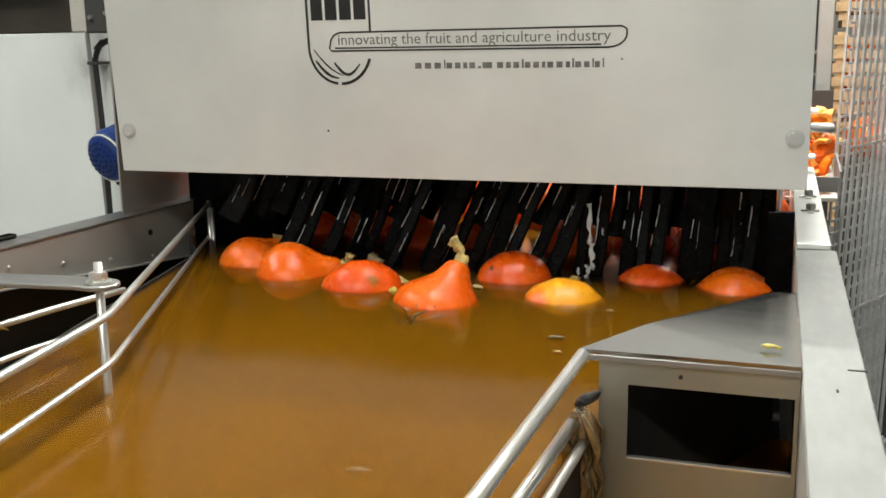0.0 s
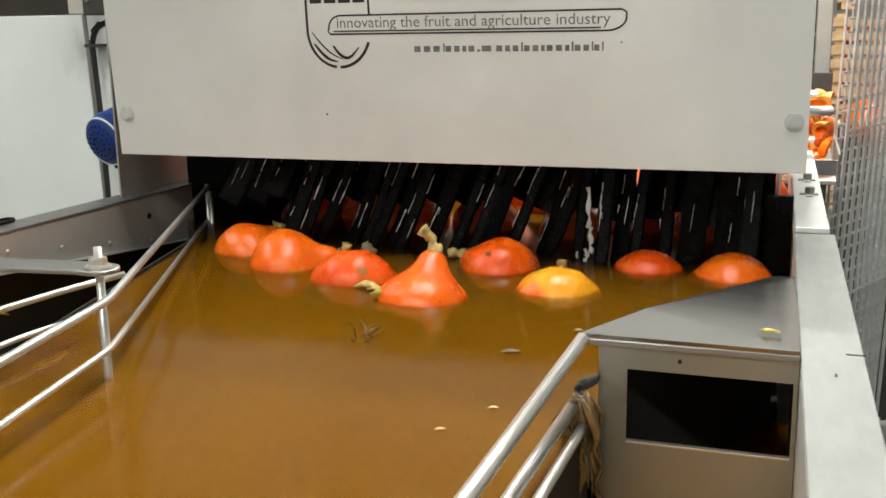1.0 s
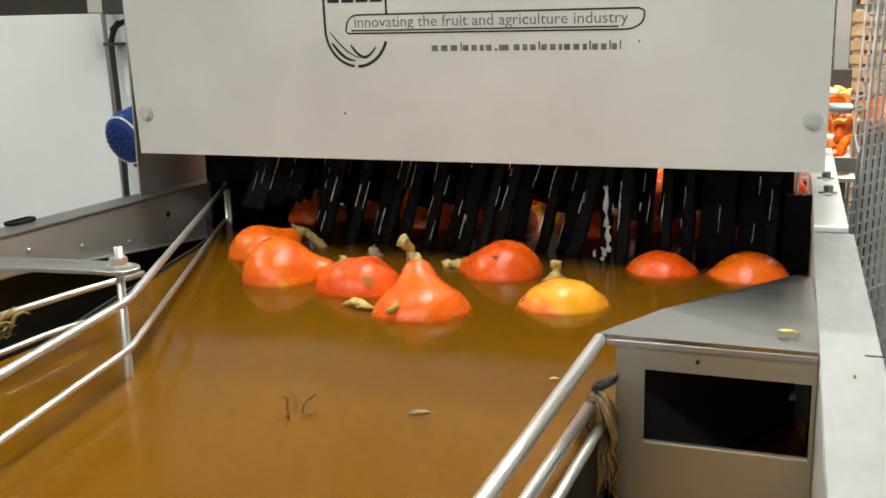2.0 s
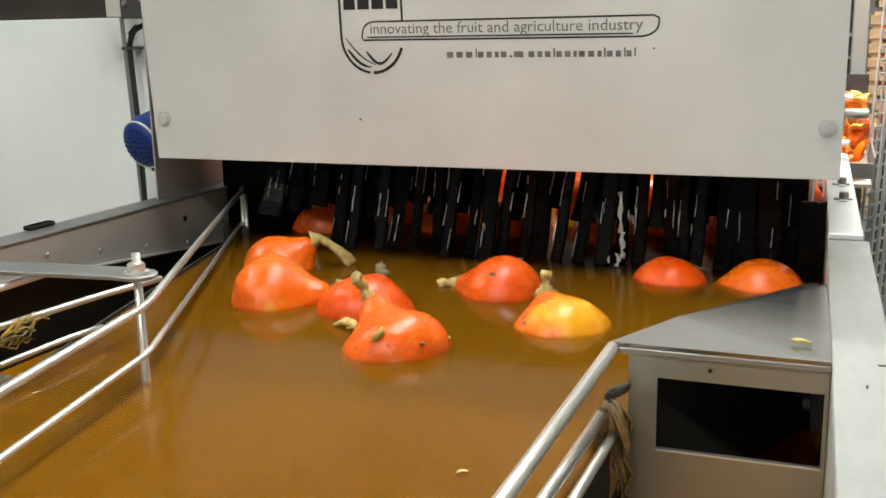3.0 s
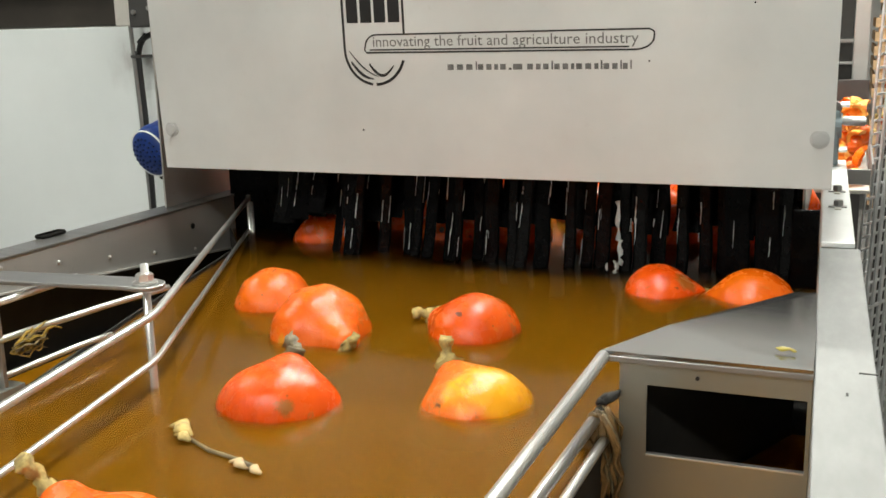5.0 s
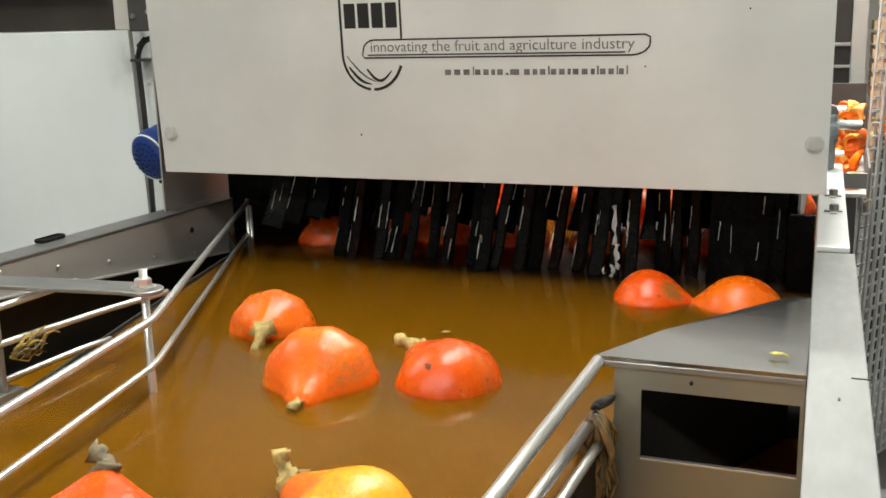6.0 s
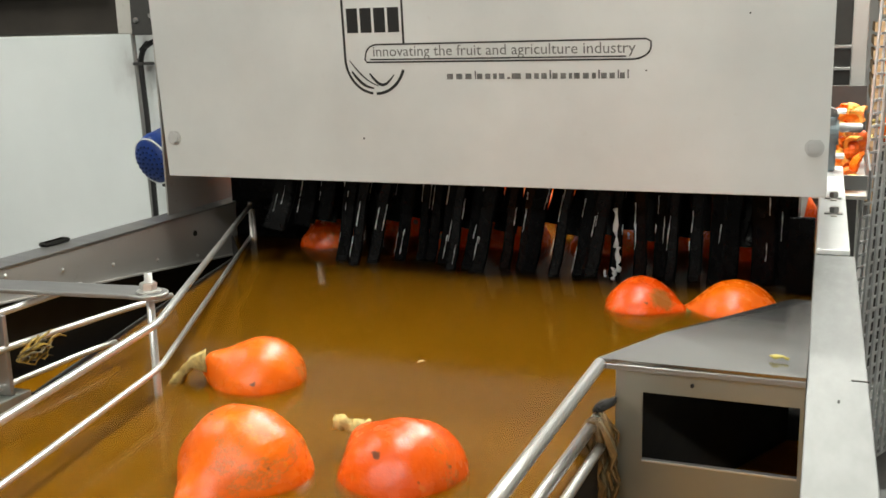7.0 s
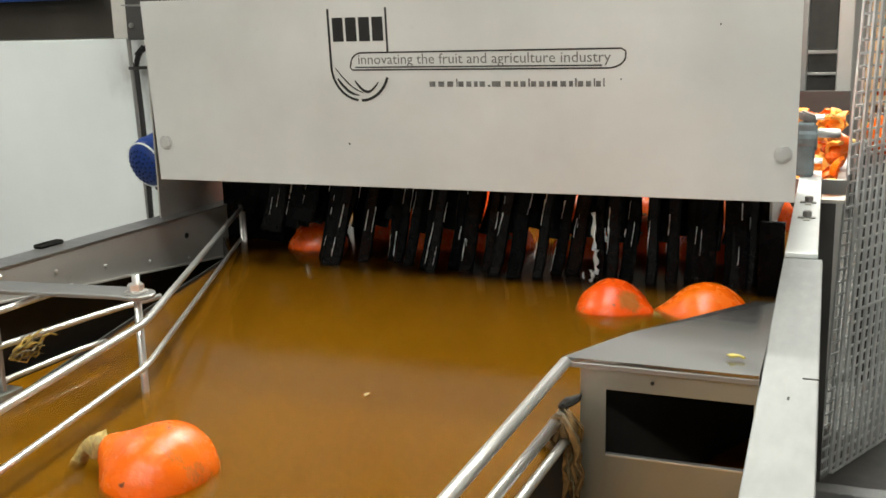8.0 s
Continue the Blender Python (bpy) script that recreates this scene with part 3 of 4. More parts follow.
# ---- guide rails ----
def left_guard():
    g = tagged(empty("guide_rail"), "polished round-bar guide rail bent along the channel", "guide rail", "guide rails")
    tube("upper_bar", [(-0.615, 2.245, 0.092), (-0.164, 1.290, 0.116), (-0.125, 0.972, 0.105), (0.0, 0.05, 0.085)], 0.0054, BAR, g, 12, bend=0.025)
    tube("lower_bar", [(-0.615, 2.235, 0.018), (-0.167, 1.290, 0.053), (-0.112, 0.950, 0.044), (0.02, 0.05, 0.03)], 0.0044, BAR, g, 12, bend=0.025)
    tube("end_post", [(-0.617, 2.247, 0.10), (-0.617, 2.247, -0.2)], 0.0045, BAR, g)
    tube("end_post", [(-0.606, 2.243, 0.085), (-0.606, 2.243, -0.2)], 0.0038, BAR, g)
    tube("hanger_rod", [(-0.178, 1.297, 0.182), (-0.179, 1.297, -0.2)], 0.0054, BAR, g)
    a = tagged(empty("support_arm"), "flat grey steel arm bolted to the guide rail", "bracket")
    out = [(-0.80, 1.26), (-0.80, 1.205)]
    out += [(-0.20, 1.275)] + [(-0.179 + 0.026 * math.cos(k), 1.297 + 0.026 * math.sin(k)) for k in [radians(-70 + 20 * j) for j in range(9)]] + [(-0.20, 1.325)]
    prism("arm_plate", out, 0.150, 0.156, STEEL, a, 0.0012)
    bm = bmesh.new()
    add_cyl(bm, pose(-0.179, 1.297, 0.1575), 0.0165, 0.003, 24, 0.0006)
    part("washer", bm, BAR, a)
    bm = bmesh.new()
    add_cyl(bm, pose(-0.179, 1.297, 0.1645), 0.0115, 0.011, 6, 0.0015)
    part("nut", bm, BAR, a)
    box("arm_foot", -0.80, -0.74, 1.20, 1.265, 0.0943, 0.1498, STEEL, a)
    o = tagged(empty("guide_rail"), "outer round-bar guide rail with a flat strap", "guide rail", "guide rails")
    tube("upper_bar", [(-0.36, 0.0, 0.138), (-0.350, 1.20, 0.138), (-0.347, 1.36, 0.138)], 0.0050, BAR, o)
    tube("middle_bar", [(-0.37, 0.0, 0.095), (-0.3346, 1.19, 0.095), (-0.309, 1.382, 0.095), (-0.285, 1.486, 0.095)], 0.0046, BAR, o, bend=0.04)
    tube("lower_bar", [(-0.35, 0.0, 0.040), (-0.3475, 1.195, 0.040), (-0.347, 1.36, 0.038), (-0.346, 1.42, 0.034)], 0.0042, BAR, o, bend=0.04)
    box("strap", -0.356, -0.330, 1.190, 1.197, 0.03, 0.140, STEEL, o)
    box("rail_foot", -0.365, -0.325, 1.15, 1.22, -0.3, 0.03, BOXSTEEL, o)


left_guard()


def outlet_box():
    b = tagged(empty("outlet_box"), "steel outlet box with a triangular lid and rectangular opening", "steel box")
    X0, X1, Y = 0.4405, 0.6485, 1.335
    wx0, wx1, wz0, wz1 = 0.472, 0.644, -0.010, 0.074
    bm = bmesh.new()
    ring = []
    for y in (Y, Y + 0.003):
        outer = [bm.verts.new((x, y, z)) for x, z in ((X0, -0.32), (X1, -0.32), (X1, 0.106), (X0, 0.106))]
        inner = [bm.verts.new((x, y, z)) for x, z in ((wx0, wz0), (wx1, wz0), (wx1, wz1), (wx0, wz1))]
        for j in range(4):
            bm.faces.new((outer[j], outer[(j + 1) % 4], inner[(j + 1) % 4], inner[j]))
        ring.append((outer, inner))
    for j in range(4):
        for q in (0, 1):
            bm.faces.new((ring[0][q][j], ring[0][q][(j + 1) % 4], ring[1][q][(j + 1) % 4], ring[1][q][j]))
    part("front_plate", bm, BOXSTEEL, b)
    box("opening_lip", wx0, wx1, Y - 0.0015, Y + 0.006, wz0 - 0.0015, wz0 + 0.0012, BAR, b, 0.0004)
    # the lid is creased on a diagonal: its rear half dips towards the machine
    top = [(0.4195, 1.332, 0.1115), (0.6485, 1.329, 0.1115), (0.6435, 1.735, 0.091), (0.612, 1.733, 0.091), (0.477, 1.452, 0.1115)]
    v = [p for p in top] + [(x, y, z - 0.004) for x, y, z in top]
    f = [(0, 1, 4), (1, 2, 4), (2, 3, 4), (5, 9, 6), (6, 9, 7), (7, 9, 8)] + [(k, k + 5, (k + 1) % 5 + 5, (k + 1) % 5) for k in range(5)]
    mesh_ob("lid", v, f, LIDSTEEL, b, "creased wet steel lid")
    box("lid_fold", 0.422, 0.6485, 1.3285, 1.3315, 0.100, 0.1068, STEEL, b, 0.0006)
    # side painted near-black for the shade inside the box
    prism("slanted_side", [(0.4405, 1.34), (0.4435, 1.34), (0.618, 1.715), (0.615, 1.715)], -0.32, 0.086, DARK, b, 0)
    bm = bmesh.new()
    add_cyl(bm, pose(0.528, 1.3335, 0.088, 90, 0, 0), 0.0022, 0.003, 10)
    part("screw_hole", bm, DARK, b)
    # added dark sheet that hides a lit gap inside the opening
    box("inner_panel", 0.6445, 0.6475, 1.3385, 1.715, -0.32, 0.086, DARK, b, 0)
    box("sump_floor", 0.431, 0.632, 0.2, 1.333, -0.16, -0.15, SILT, b, 0, "muddy brown water standing in the sump")
    l = tagged(empty("guide_rail"), "three polished round bars along the outlet", "guide rail", "guide rails")
    tube("upper_bar", [(0.4225, 1.336, 0.104), (0.417, 0.95, 0.103), (0.40, 0.0, 0.10)], 0.0075, BAR, l, 12)
    tube("middle_bar", [(0.424, 1.325, 0.044), (0.414, 1.10, 0.040), (0.39, 0.0, 0.036)], 0.0070, BAR, l, 12)
    tube("lower_bar", [(0.4325, 1.300, 0.018), (0.4330, 1.22, 0.0235), (0.4330, 1.10, 0.0290), (0.430, 0.0, 0.030)], 0.0058, BAR, l, 12)
    box("weir_plate", 0.4265, 0.4305, -0.6, 1.334, -0.4, WATER + 0.004, DARK, l, 0)


outlet_box()


# ---- curtain of rubber strips ----
STRIPS = []


def curtain():
    c = tagged(empty("strip_curtain"), "wet black rubber strip curtain hanging under the hood", "curtain")
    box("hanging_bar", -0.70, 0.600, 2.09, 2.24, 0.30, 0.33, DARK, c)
    # black sheets added beside and behind the strips so the gaps stay dark
    box("side_flap", -0.69, -0.470, 2.285, 2.293, -0.02, 0.30, RUBBER, c)
    box("side_seal", 0.560, 0.602, 2.150, 2.158, -0.02, 0.30, RUBBER, c)
    box("side_seal", 0.590, 0.634, 2.070, 2.078, -0.02, 0.150, RUBBER, c)
    box("rear_flap", -0.47, -0.20, 2.548, 2.556, -0.02, 0.30, RUBBER, c)
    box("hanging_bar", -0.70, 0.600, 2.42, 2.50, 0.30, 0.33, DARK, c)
    random.seed(11)

    def strip_mesh(w, length, thick, grow=1.1):
        bm = bmesh.new()
        rows = 8
        for k in range(rows + 1):
            z = -length * k / rows
            wob = 0.0025 * math.sin(k * 1.3)
            ww = w * (grow + (1 - grow) * (k / rows))
            for x, y in ((-ww / 2, 0), (-ww / 2 + 0.004, -thick / 2), (ww / 2 - 0.004, -thick / 2), (ww / 2, 0), (ww / 2 - 0.004, thick / 2), (-ww / 2 + 0.004, thick / 2)):
                bm.verts.new((x + wob, y + 0.012 * math.sin(k * 0.5), z))
        bm.verts.ensure_lookup_table()
        for k in range(rows):
            for j in range(6):
                a, b = 6 * k + j, 6 * k + (j + 1) % 6
                bm.faces.new([bm.verts[i] for i in (a, b, b + 6, a + 6)])
        bm.faces.new([bm.verts[i] for i in range(6 * rows, 6 * rows + 6)])
        me = bpy.data.meshes.new("strip")
        bmesh.ops.recalc_face_normals(bm, faces=bm.faces)
        bm.to_mesh(me)
        bm.free()
        me.materials.append(RUBBER)
        return me

    front = [strip_mesh(0.025, 0.352, 0.007), strip_mesh(0.030, 0.358, 0.006), strip_mesh(0.022, 0.350, 0.008)]
    back = [strip_mesh(0.052, 0.235, 0.006, 0.44), strip_mesh(0.058, 0.225, 0.006, 0.42), strip_mesh(0.054, 0.212, 0.006, 0.48)]
    wide = strip_mesh(0.048, 0.352, 0.007)
    def wet_glint(ob, w, length):
        """A thin white tube on a strip's edge, standing in for a wet glint."""
        a = random.uniform(0.38, 0.82) * length
        b = min(length - 0.012, a + random.uniform(0.012, 0.055))
        sx = random.choice((-1, -1, 1)) * w * random.uniform(0.25, 0.46)
        pts = [(sx + random.uniform(-0.0006, 0.0006), -0.0045 + 0.012 * math.sin(4 * z / length), -z) for z in [a + (b - a) * j / 6 for j in range(7)]]
        rr = random.uniform(0.0004, 0.0012)
        v, f = sweep(pts, [rr * random.uniform(0.3, 1.3) for j in range(7)], 6)
        mesh_ob("water_thread", v, f, WATER_AND_GLINT, ob, smooth=True)

    k = 0
    x = -0.440
    while x < 0.592:
        short, dense = x < -0.33, x > 0.47
        me = back[k % 3] if short else wide if dense else front[k % 3]
        ob = new("strip", me)
        ob.parent = c
        for j in range(random.choice((1, 2, 2, 3))):
            wet_glint(ob, 0.022, 0.21 if short else 0.30)
        STRIPS.append((ob, x, 2.125 + random.uniform(-0.018, 0.022), 0.305, random.uniform(-1, 1), x < 0.28))
        x += random.uniform(0.030, 0.042)
        k += 1
    x = -0.46
    while x < 0.592:
        ob = new("strip", back[k % 3])
        ob.parent = c
        if random.random() < 0.5:
            wet_glint(ob, 0.035, 0.20)
        STRIPS.append((ob, x, 2.195 + random.uniform(-0.010, 0.010), 0.305, random.uniform(-0.6, 0.6), x < 0.28))
        x += random.uniform(0.044, 0.056)
        k += 1
    # far row over the infeed
    x = -0.62
    while x < -0.25:
        ob = new("strip", wide)
        ob.parent = c
        STRIPS.append((ob, x, 2.46 + random.uniform(-0.02, 0.02), 0.305, random.uniform(-1, 1), True))
        x += 0.040
        k += 1


curtain()


def running_water():
    j = tagged(empty("water_jet"), "thin white jet of water splashing down beside the strips", "water jet")
    random.seed(21)
    for dx, dy, z0, z1, r in ((0.0, 0.0, 0.150, 0.075, 0.0075), (0.006, -0.004, 0.078, 0.030, 0.0085), (-0.004, 0.003, 0.035, 0.011, 0.007), (0.024, 0.0, 0.105, 0.094, 0.0035), (-0.02, 0.0, 0.03, 0.018, 0.004)):
        n = 7
        pts = [(0.282 + dx + random.uniform(-0.0025, 0.0025), 2.085 + dy, z0 + (z1 - z0) * k / n) for k in range(n + 1)]
        v, f = sweep(pts, [0.7 * r * (0.2 + 0.8 * abs(math.sin(1.1 + 2.3 * k))) for k in range(n + 1)], 8, flat=0.5)
        mesh_ob("splash", v, f, WATER_AND_GLINT, j, smooth=True)


running_water()


# ---- pumpkins ----
def pumpkin_body(R, length, neck, seed, ribs=10, seg=36, rings=30):
    """A teardrop: round base at -z, drawn out into a neck towards +z; the belly's widest ring lies at z = 0. length stretches it."""
    random.seed(seed)
    ph = random.uniform(0, 6)
    v, f = [], []
    onion = [(0.0, -0.80), (0.36, -0.77), (0.70, -0.62), (0.93, -0.32), (1.0, 0.0), (0.94, 0.30), (0.78, 0.54), (0.55, 0.74), (0.40, 0.92), (0.32, 1.10), (0.27, 1.26), (0.18, 1.36), (0.08, 1.39)]
    plump = [(0.0, -0.80), (0.38, -0.77), (0.72, -0.62), (0.93, -0.32), (1.0, 0.0), (0.96, 0.26), (0.86, 0.48), (0.70, 0.66), (0.50, 0.79), (0.33, 0.88), (0.20, 0.93), (0.12, 0.96), (0.07, 0.97)]
    prof = [(neck * a[0] + (1 - neck) * b[0], neck * a[1] + (1 - neck) * b[1]) for a, b in zip(onion, plump)]
    high = prof[-1][1] * R * length
    for k in range(rings + 1):
        u = k / rings * (len(prof) - 1)
        i = min(int(u), len(prof) - 2)
        t = u - i
        p0, p1, p2, p3 = prof[max(i - 1, 0)], prof[i], prof[i + 1], prof[min(i + 2, len(prof) - 1)]
        r, z = [0.5 * (2 * p1[c] + (p2[c] - p0[c]) * t + (2 * p0[c] - 5 * p1[c] + 4 * p2[c] - p3[c]) * t * t + (3 * p1[c] - p0[c] - 3 * p2[c] + p3[c]) * t ** 3) for c in (0, 1)]
        r, z, s = max(r, 0.02) * R, z * R * length, k / rings
        for j in range(seg):
            th = 2 * math.pi * j / seg
            lump = 1 + 0.022 * math.cos(ribs * th + ph) * (1 - 0.5 * s) + 0.018 * noise.noise(Vector((math.cos(th) * 1.4 + seed, math.sin(th) * 1.4, z * 14)))
            v.append((r * lump * math.cos(th), r * lump * math.sin(th), z))
    for k in range(rings):
        for j in range(seg):
            a, b = k * seg + j, k * seg + (j + 1) % seg
            f.append((a, b, b + seg, a + seg))
    f.append(tuple(range(seg))[::-1])
    f.append(tuple(range(rings * seg, (rings + 1) * seg)))
    return v, f, high


def stalk(top, length, curl, r, seed):
    """A corky five-ridged stalk, flared where it grips the fruit and frayed at its cut end."""
    random.seed(seed)
    n, seg = 11, 10
    r *= 1.3
    pts, rad = [], []
    for k in range(n + 1):
        t = k / n
        pts.append((curl * t * t * length + random.uniform(-1, 1) * r * 0.12, 0.12 * length * math.sin(3 * t + seed), top - 0.004 + length * (t - 0.38 * abs(curl) * t * t)))
        rad.append(r * (1.65 - 0.95 * min(1, t * 2.6) + 0.35 * max(0, t - 0.7) / 0.3) * random.uniform(0.85, 1.12))
    v, f = sweep(pts, rad, seg, flat=0.85)
    for k, q in enumerate(v):
        c = Vector(pts[k // seg])
        q += (c - q) * (0.30 if k % 2 else 0.0) + Vector((random.uniform(-1, 1), random.uniform(-1, 1), random.uniform(-1, 1))) * r * 0.16
    return v, f


def pumpkin(name_label, R, length, neck, skin, seed, st=(0.05, 0.7, 0.008), dark=False, scars=()):
    e = tagged(empty("pumpkin"), name_label, "pumpkin", "floating pumpkins")
    v, f, top = pumpkin_body(R, length, neck, seed)
    mesh_ob("flesh", v, f, skin, e, smooth=True)
    v, f = stalk(top, *st, seed)
    mesh_ob("stalk", v, f, STALKDARK if dark else STALK, e, "dark shrivelled stalk" if dark else "dry corky stalk", True)
    # dried blossom end
    v, f = sweep([(0, 0, -0.80 * R * length - 0.001), (0.001, 0, -0.80 * R * length + 0.006)], [0.006, 0.009], 8)
    mesh_ob("blossom_end", v, f, STALKDARK, e)
    return e


PUMPKINS = {
    "A": pumpkin("glossy orange pumpkin with long curved stalk, floating", 0.0721, 1.02, 0.52, SKIN_ORANGE, 1, (0.058, 1.40, 0.0108)),
    "B": pumpkin("round orange pumpkin with yellow flank, floating", 0.0826, 0.98, 0.7, SKIN_PATCHED, 2, (0.030, 0.5, 0.009)),
    "C": pumpkin("scarred orange pumpkin with dark stalk, floating", 0.0836, 0.9, 0.35, SKIN_CRACKED, 3, (0.034, 0.6, 0.010), True),
    "D": pumpkin("speckled orange pumpkin with upright neck and stalk, floating", 0.0826, 0.92, 0.85, SKIN_PINK, 4, (0.045, 0.6, 0.009)),
    "E": pumpkin("plain red-orange pumpkin with pale stalk, floating", 0.0763, 1.05, 0.35, SKIN_RED, 5, (0.036, 0.35, 0.009)),
    "F": pumpkin("half yellow, half orange pumpkin, floating", 0.0815, 0.95, 0.42, SKIN_YELLOW, 6, (0.040, 0.35, 0.010)),
    "G": pumpkin("red-orange pumpkin with a corky scar, at the curtain", 0.075, 1.0, 0.35, SKIN_CORKY, 7, (0.03, 0.5, 0.008)),
    "H": pumpkin("smooth orange pumpkin lying low in the water", 0.080, 1.12, 0.6, SKIN_ORANGE, 8, (0.034, 0.3, 0.008)),
    "I": pumpkin("dim red pumpkin behind the strip curtain", 0.072, 1.0, 0.9, SKIN_RED, 9, (0.03, 0.5, 0.008)),
}
PUMPKINS["D"].children[0]["label"] = "orange flesh with dark specks"


def stuck_leaf():
    d = PUMPKINS["D"]
    turn = (pose(0, 0, 0, 0, 0, 154) @ pose(0, 0, 0, 0, 54, 0) @ pose(0, 0, 0, 0, 0, 120)).inverted()
    for name, mat, way, r, bits in (("stuck_leaf", LEAF, (0.05, -0.62, 0.62), 0.0835, [(-0.004, -0.007, 0.004), (0.001, 0.0, 0.011), (0.006, 0.008, 0.009), (0.002, 0.016, 0.004)]),
                                    ("wart", STALKDARK, (0.62, -0.30, 0.62), 0.0803, [(0, 0, 0.003), (0.003, 0.002, 0.006), (0.006, 0.003, 0.002)]),
                                    ("wart", STALKDARK, (0.25, -0.62, 0.58), 0.0812, [(0, 0, 0.002), (0.002, 0, 0.003), (0.004, 0, 0.001)])):
        w = Vector(way).normalized() * r
        side = Vector((1, 0, 0))
        up = Vector((0, 0.6, 0.8))
        pts = [turn @ (w + side * x + up * y + Vector(way).normalized() * (0.001 + 0.2 * q)) for x, y, q in bits]
        v, f = sweep(pts, [q for x, y, q in bits], 7, flat=0.4)
        mesh_ob(name, v, f, mat, d, "yellow bit of leaf" if name == "stuck_leaf" else "", True)


stuck_leaf()

# pumpkins waiting behind the curtain and on the infeed
PROTO = [pumpkin("red pumpkin waiting in the water behind the curtain", 0.076, 1.0, 0.6, SKIN_RED, 31, (0.022, 0.5, 0.008), True),
         pumpkin("orange pumpkin heaped on the infeed", 0.078, 1.0, 0.5, SKIN_ORANGE, 32, (0.035, 0.5, 0.008)),
         pumpkin("yellow-orange pumpkin heaped on the infeed", 0.074, 1.0, 0.6, SKIN_YELLOW, 33, (0.03, 0.5, 0.008))]


def tilt(x, y, z, az, el, spin=0.0):
    """A pumpkin's pose: its stalk points to the heading az (0 along +x, 90 along +y), el degrees above level."""
    return Matrix.Translation((x, y, z)) @ pose(0, 0, 0, 0, 0, az) @ pose(0, 0, 0, 0, 90 - el, 0) @ pose(0, 0, 0, 0, 0, spin)


def infeed():
    t = tagged(empty("infeed_trough"), "grey steel infeed trough full of pumpkins", "trough")
    box("trough_floor", -0.66, 0.735, 3.06, 3.95, 0.020, 0.030, DULL, t)
    box("front_lip", -0.66, 0.735, 3.052, 3.058, 0.045, 0.085, STEEL, t)
    box("back_wall", -0.66, 0.735, 3.95, 3.96, 0.02, 0.26, DARKGREY, t)
    box("front_skirt", -0.66, 0.712, 3.062, 3.066, -0.90, 0.019, DARKGREY, t)
    box("end_wall", 0.736, 0.742, 3.05, 3.48, 0.02, 0.10, RAILTOP, t)
    for x in (-0.6, 0.67):
        for y in (3.11, 3.9):
            box("trough_leg", x - 0.03, x + 0.03, y - 0.03, y + 0.03, FLOOR, 0.02, DULL, t)
    random.seed(40)
    for k, (x, y) in enumerate(((-0.15, 2.34), (0.005, 2.36), (0.20, 2.35), (0.47, 2.37), (-0.29, 2.43), (0.33, 2.44), (0.10, 2.60), (-0.05, 2.66), (0.42, 2.66), (-0.22, 2.7), (0.26, 2.62), (-0.38, 2.78), (0.55, 2.75), (0.0, 2.83), (0.17, 2.80), (0.33, 2.84), (-0.13, 2.88), (-0.29, 2.92), (0.48, 2.92), (0.09, 2.96), (0.25, 2.96))):
        m = tilt(x, y, WATER - (0.004 if y < 2.5 else -0.010), 90 + 40 * math.sin(2.0 * k), -25 - 8 * (k % 3), 50 * k)
        if k == 0:
            PROTO[0].matrix_basis = m
        else:
            copy_thing(PROTO[0], m)
    first = [False, False]
    for layer, z in ((0, 0.096), (1, 0.175)):
        for iy in range(5 - 2 * layer):
            for ix in range(12 - layer):
                x = -0.57 + 0.155 * ix + 0.077 * layer + random.uniform(-0.015, 0.015)
                y = 3.15 + 0.165 * iy + 0.20 * layer + random.uniform(-0.015, 0.015)
                if x > 0.68 or (x > 0.50 and (y < 3.55 or layer)):
                    continue
                p = random.choice((0, 0, 1))
                m = tilt(x, y, z + random.uniform(-0.004, 0.006), random.uniform(0, 360), random.uniform(-10, 60), random.uniform(0, 360))
                src = PROTO[1 + p]
                if not first[p]:
                    first[p] = True
                    src.matrix_basis = m
                else:
                    copy_thing(src, m)
    chunk = []
    for c, skin in enumerate((SKIN_ORANGE, FLESH, FLESH)):
        v, f = [], []
        for i in range(7):
            for j in range(5):
                a, b = (i / 6 - 0.5) * 1.7, (j / 4 - 0.5) * 1.1
                for rr in (0.044, 0.034):
                    w = rr * (1 + 0.12 * math.sin(3 * a + c + 2 * b))
                    v.append((w * math.sin(a) * math.cos(b), w * math.sin(b), w * math.cos(a) * math.cos(b) - 0.036))
        ix = lambda i, j, q: (i * 5 + j) * 2 + q
        for i in range(6):
            for j in range(4):
                f.append((ix(i, j, 0), ix(i + 1, j, 0), ix(i + 1, j + 1, 0), ix(i, j + 1, 0)))
                f.append((ix(i, j, 1), ix(i, j + 1, 1), ix(i + 1, j + 1, 1), ix(i + 1, j, 1)))
        for i in range(6):
            for j in (0, 4):
                f.append((ix(i, j, 0), ix(i, j, 1), ix(i + 1, j, 1), ix(i + 1, j, 0)))
        for j in range(4):
            for i in (0, 6):
                f.append((ix(i, j, 0), ix(i, j + 1, 0), ix(i, j + 1, 1), ix(i, j, 1)))
        o = mesh_ob("pumpkin_piece", v, f, skin, smooth=False)
        tagged(o, "broken piece of orange pumpkin rind on the infeed", "pumpkin piece", "pumpkin pieces")
        chunk.append(o)
    n = 0
    for lv in range(5):
        for k in range(26 - 2 * lv):
            m = pose(random.uniform(0.50, 0.705), random.uniform(3.09 + 0.08 * lv, 3.50 + 0.07 * lv), 0.055 + 0.032 * lv + random.uniform(0, 0.02), random.uniform(-70, 70), random.uniform(-70, 70), random.uniform(0, 360))
            if n < 3:
                chunk[n].matrix_basis = m
            else:
                copy_thing(chunk[n % 3], m)
            n += 1
    g = tagged(empty("gear_motor", 0.634, 2.95, 0.207), "blue-grey gear motor with steel shaft end", "motor")
    bm = bmesh.new()
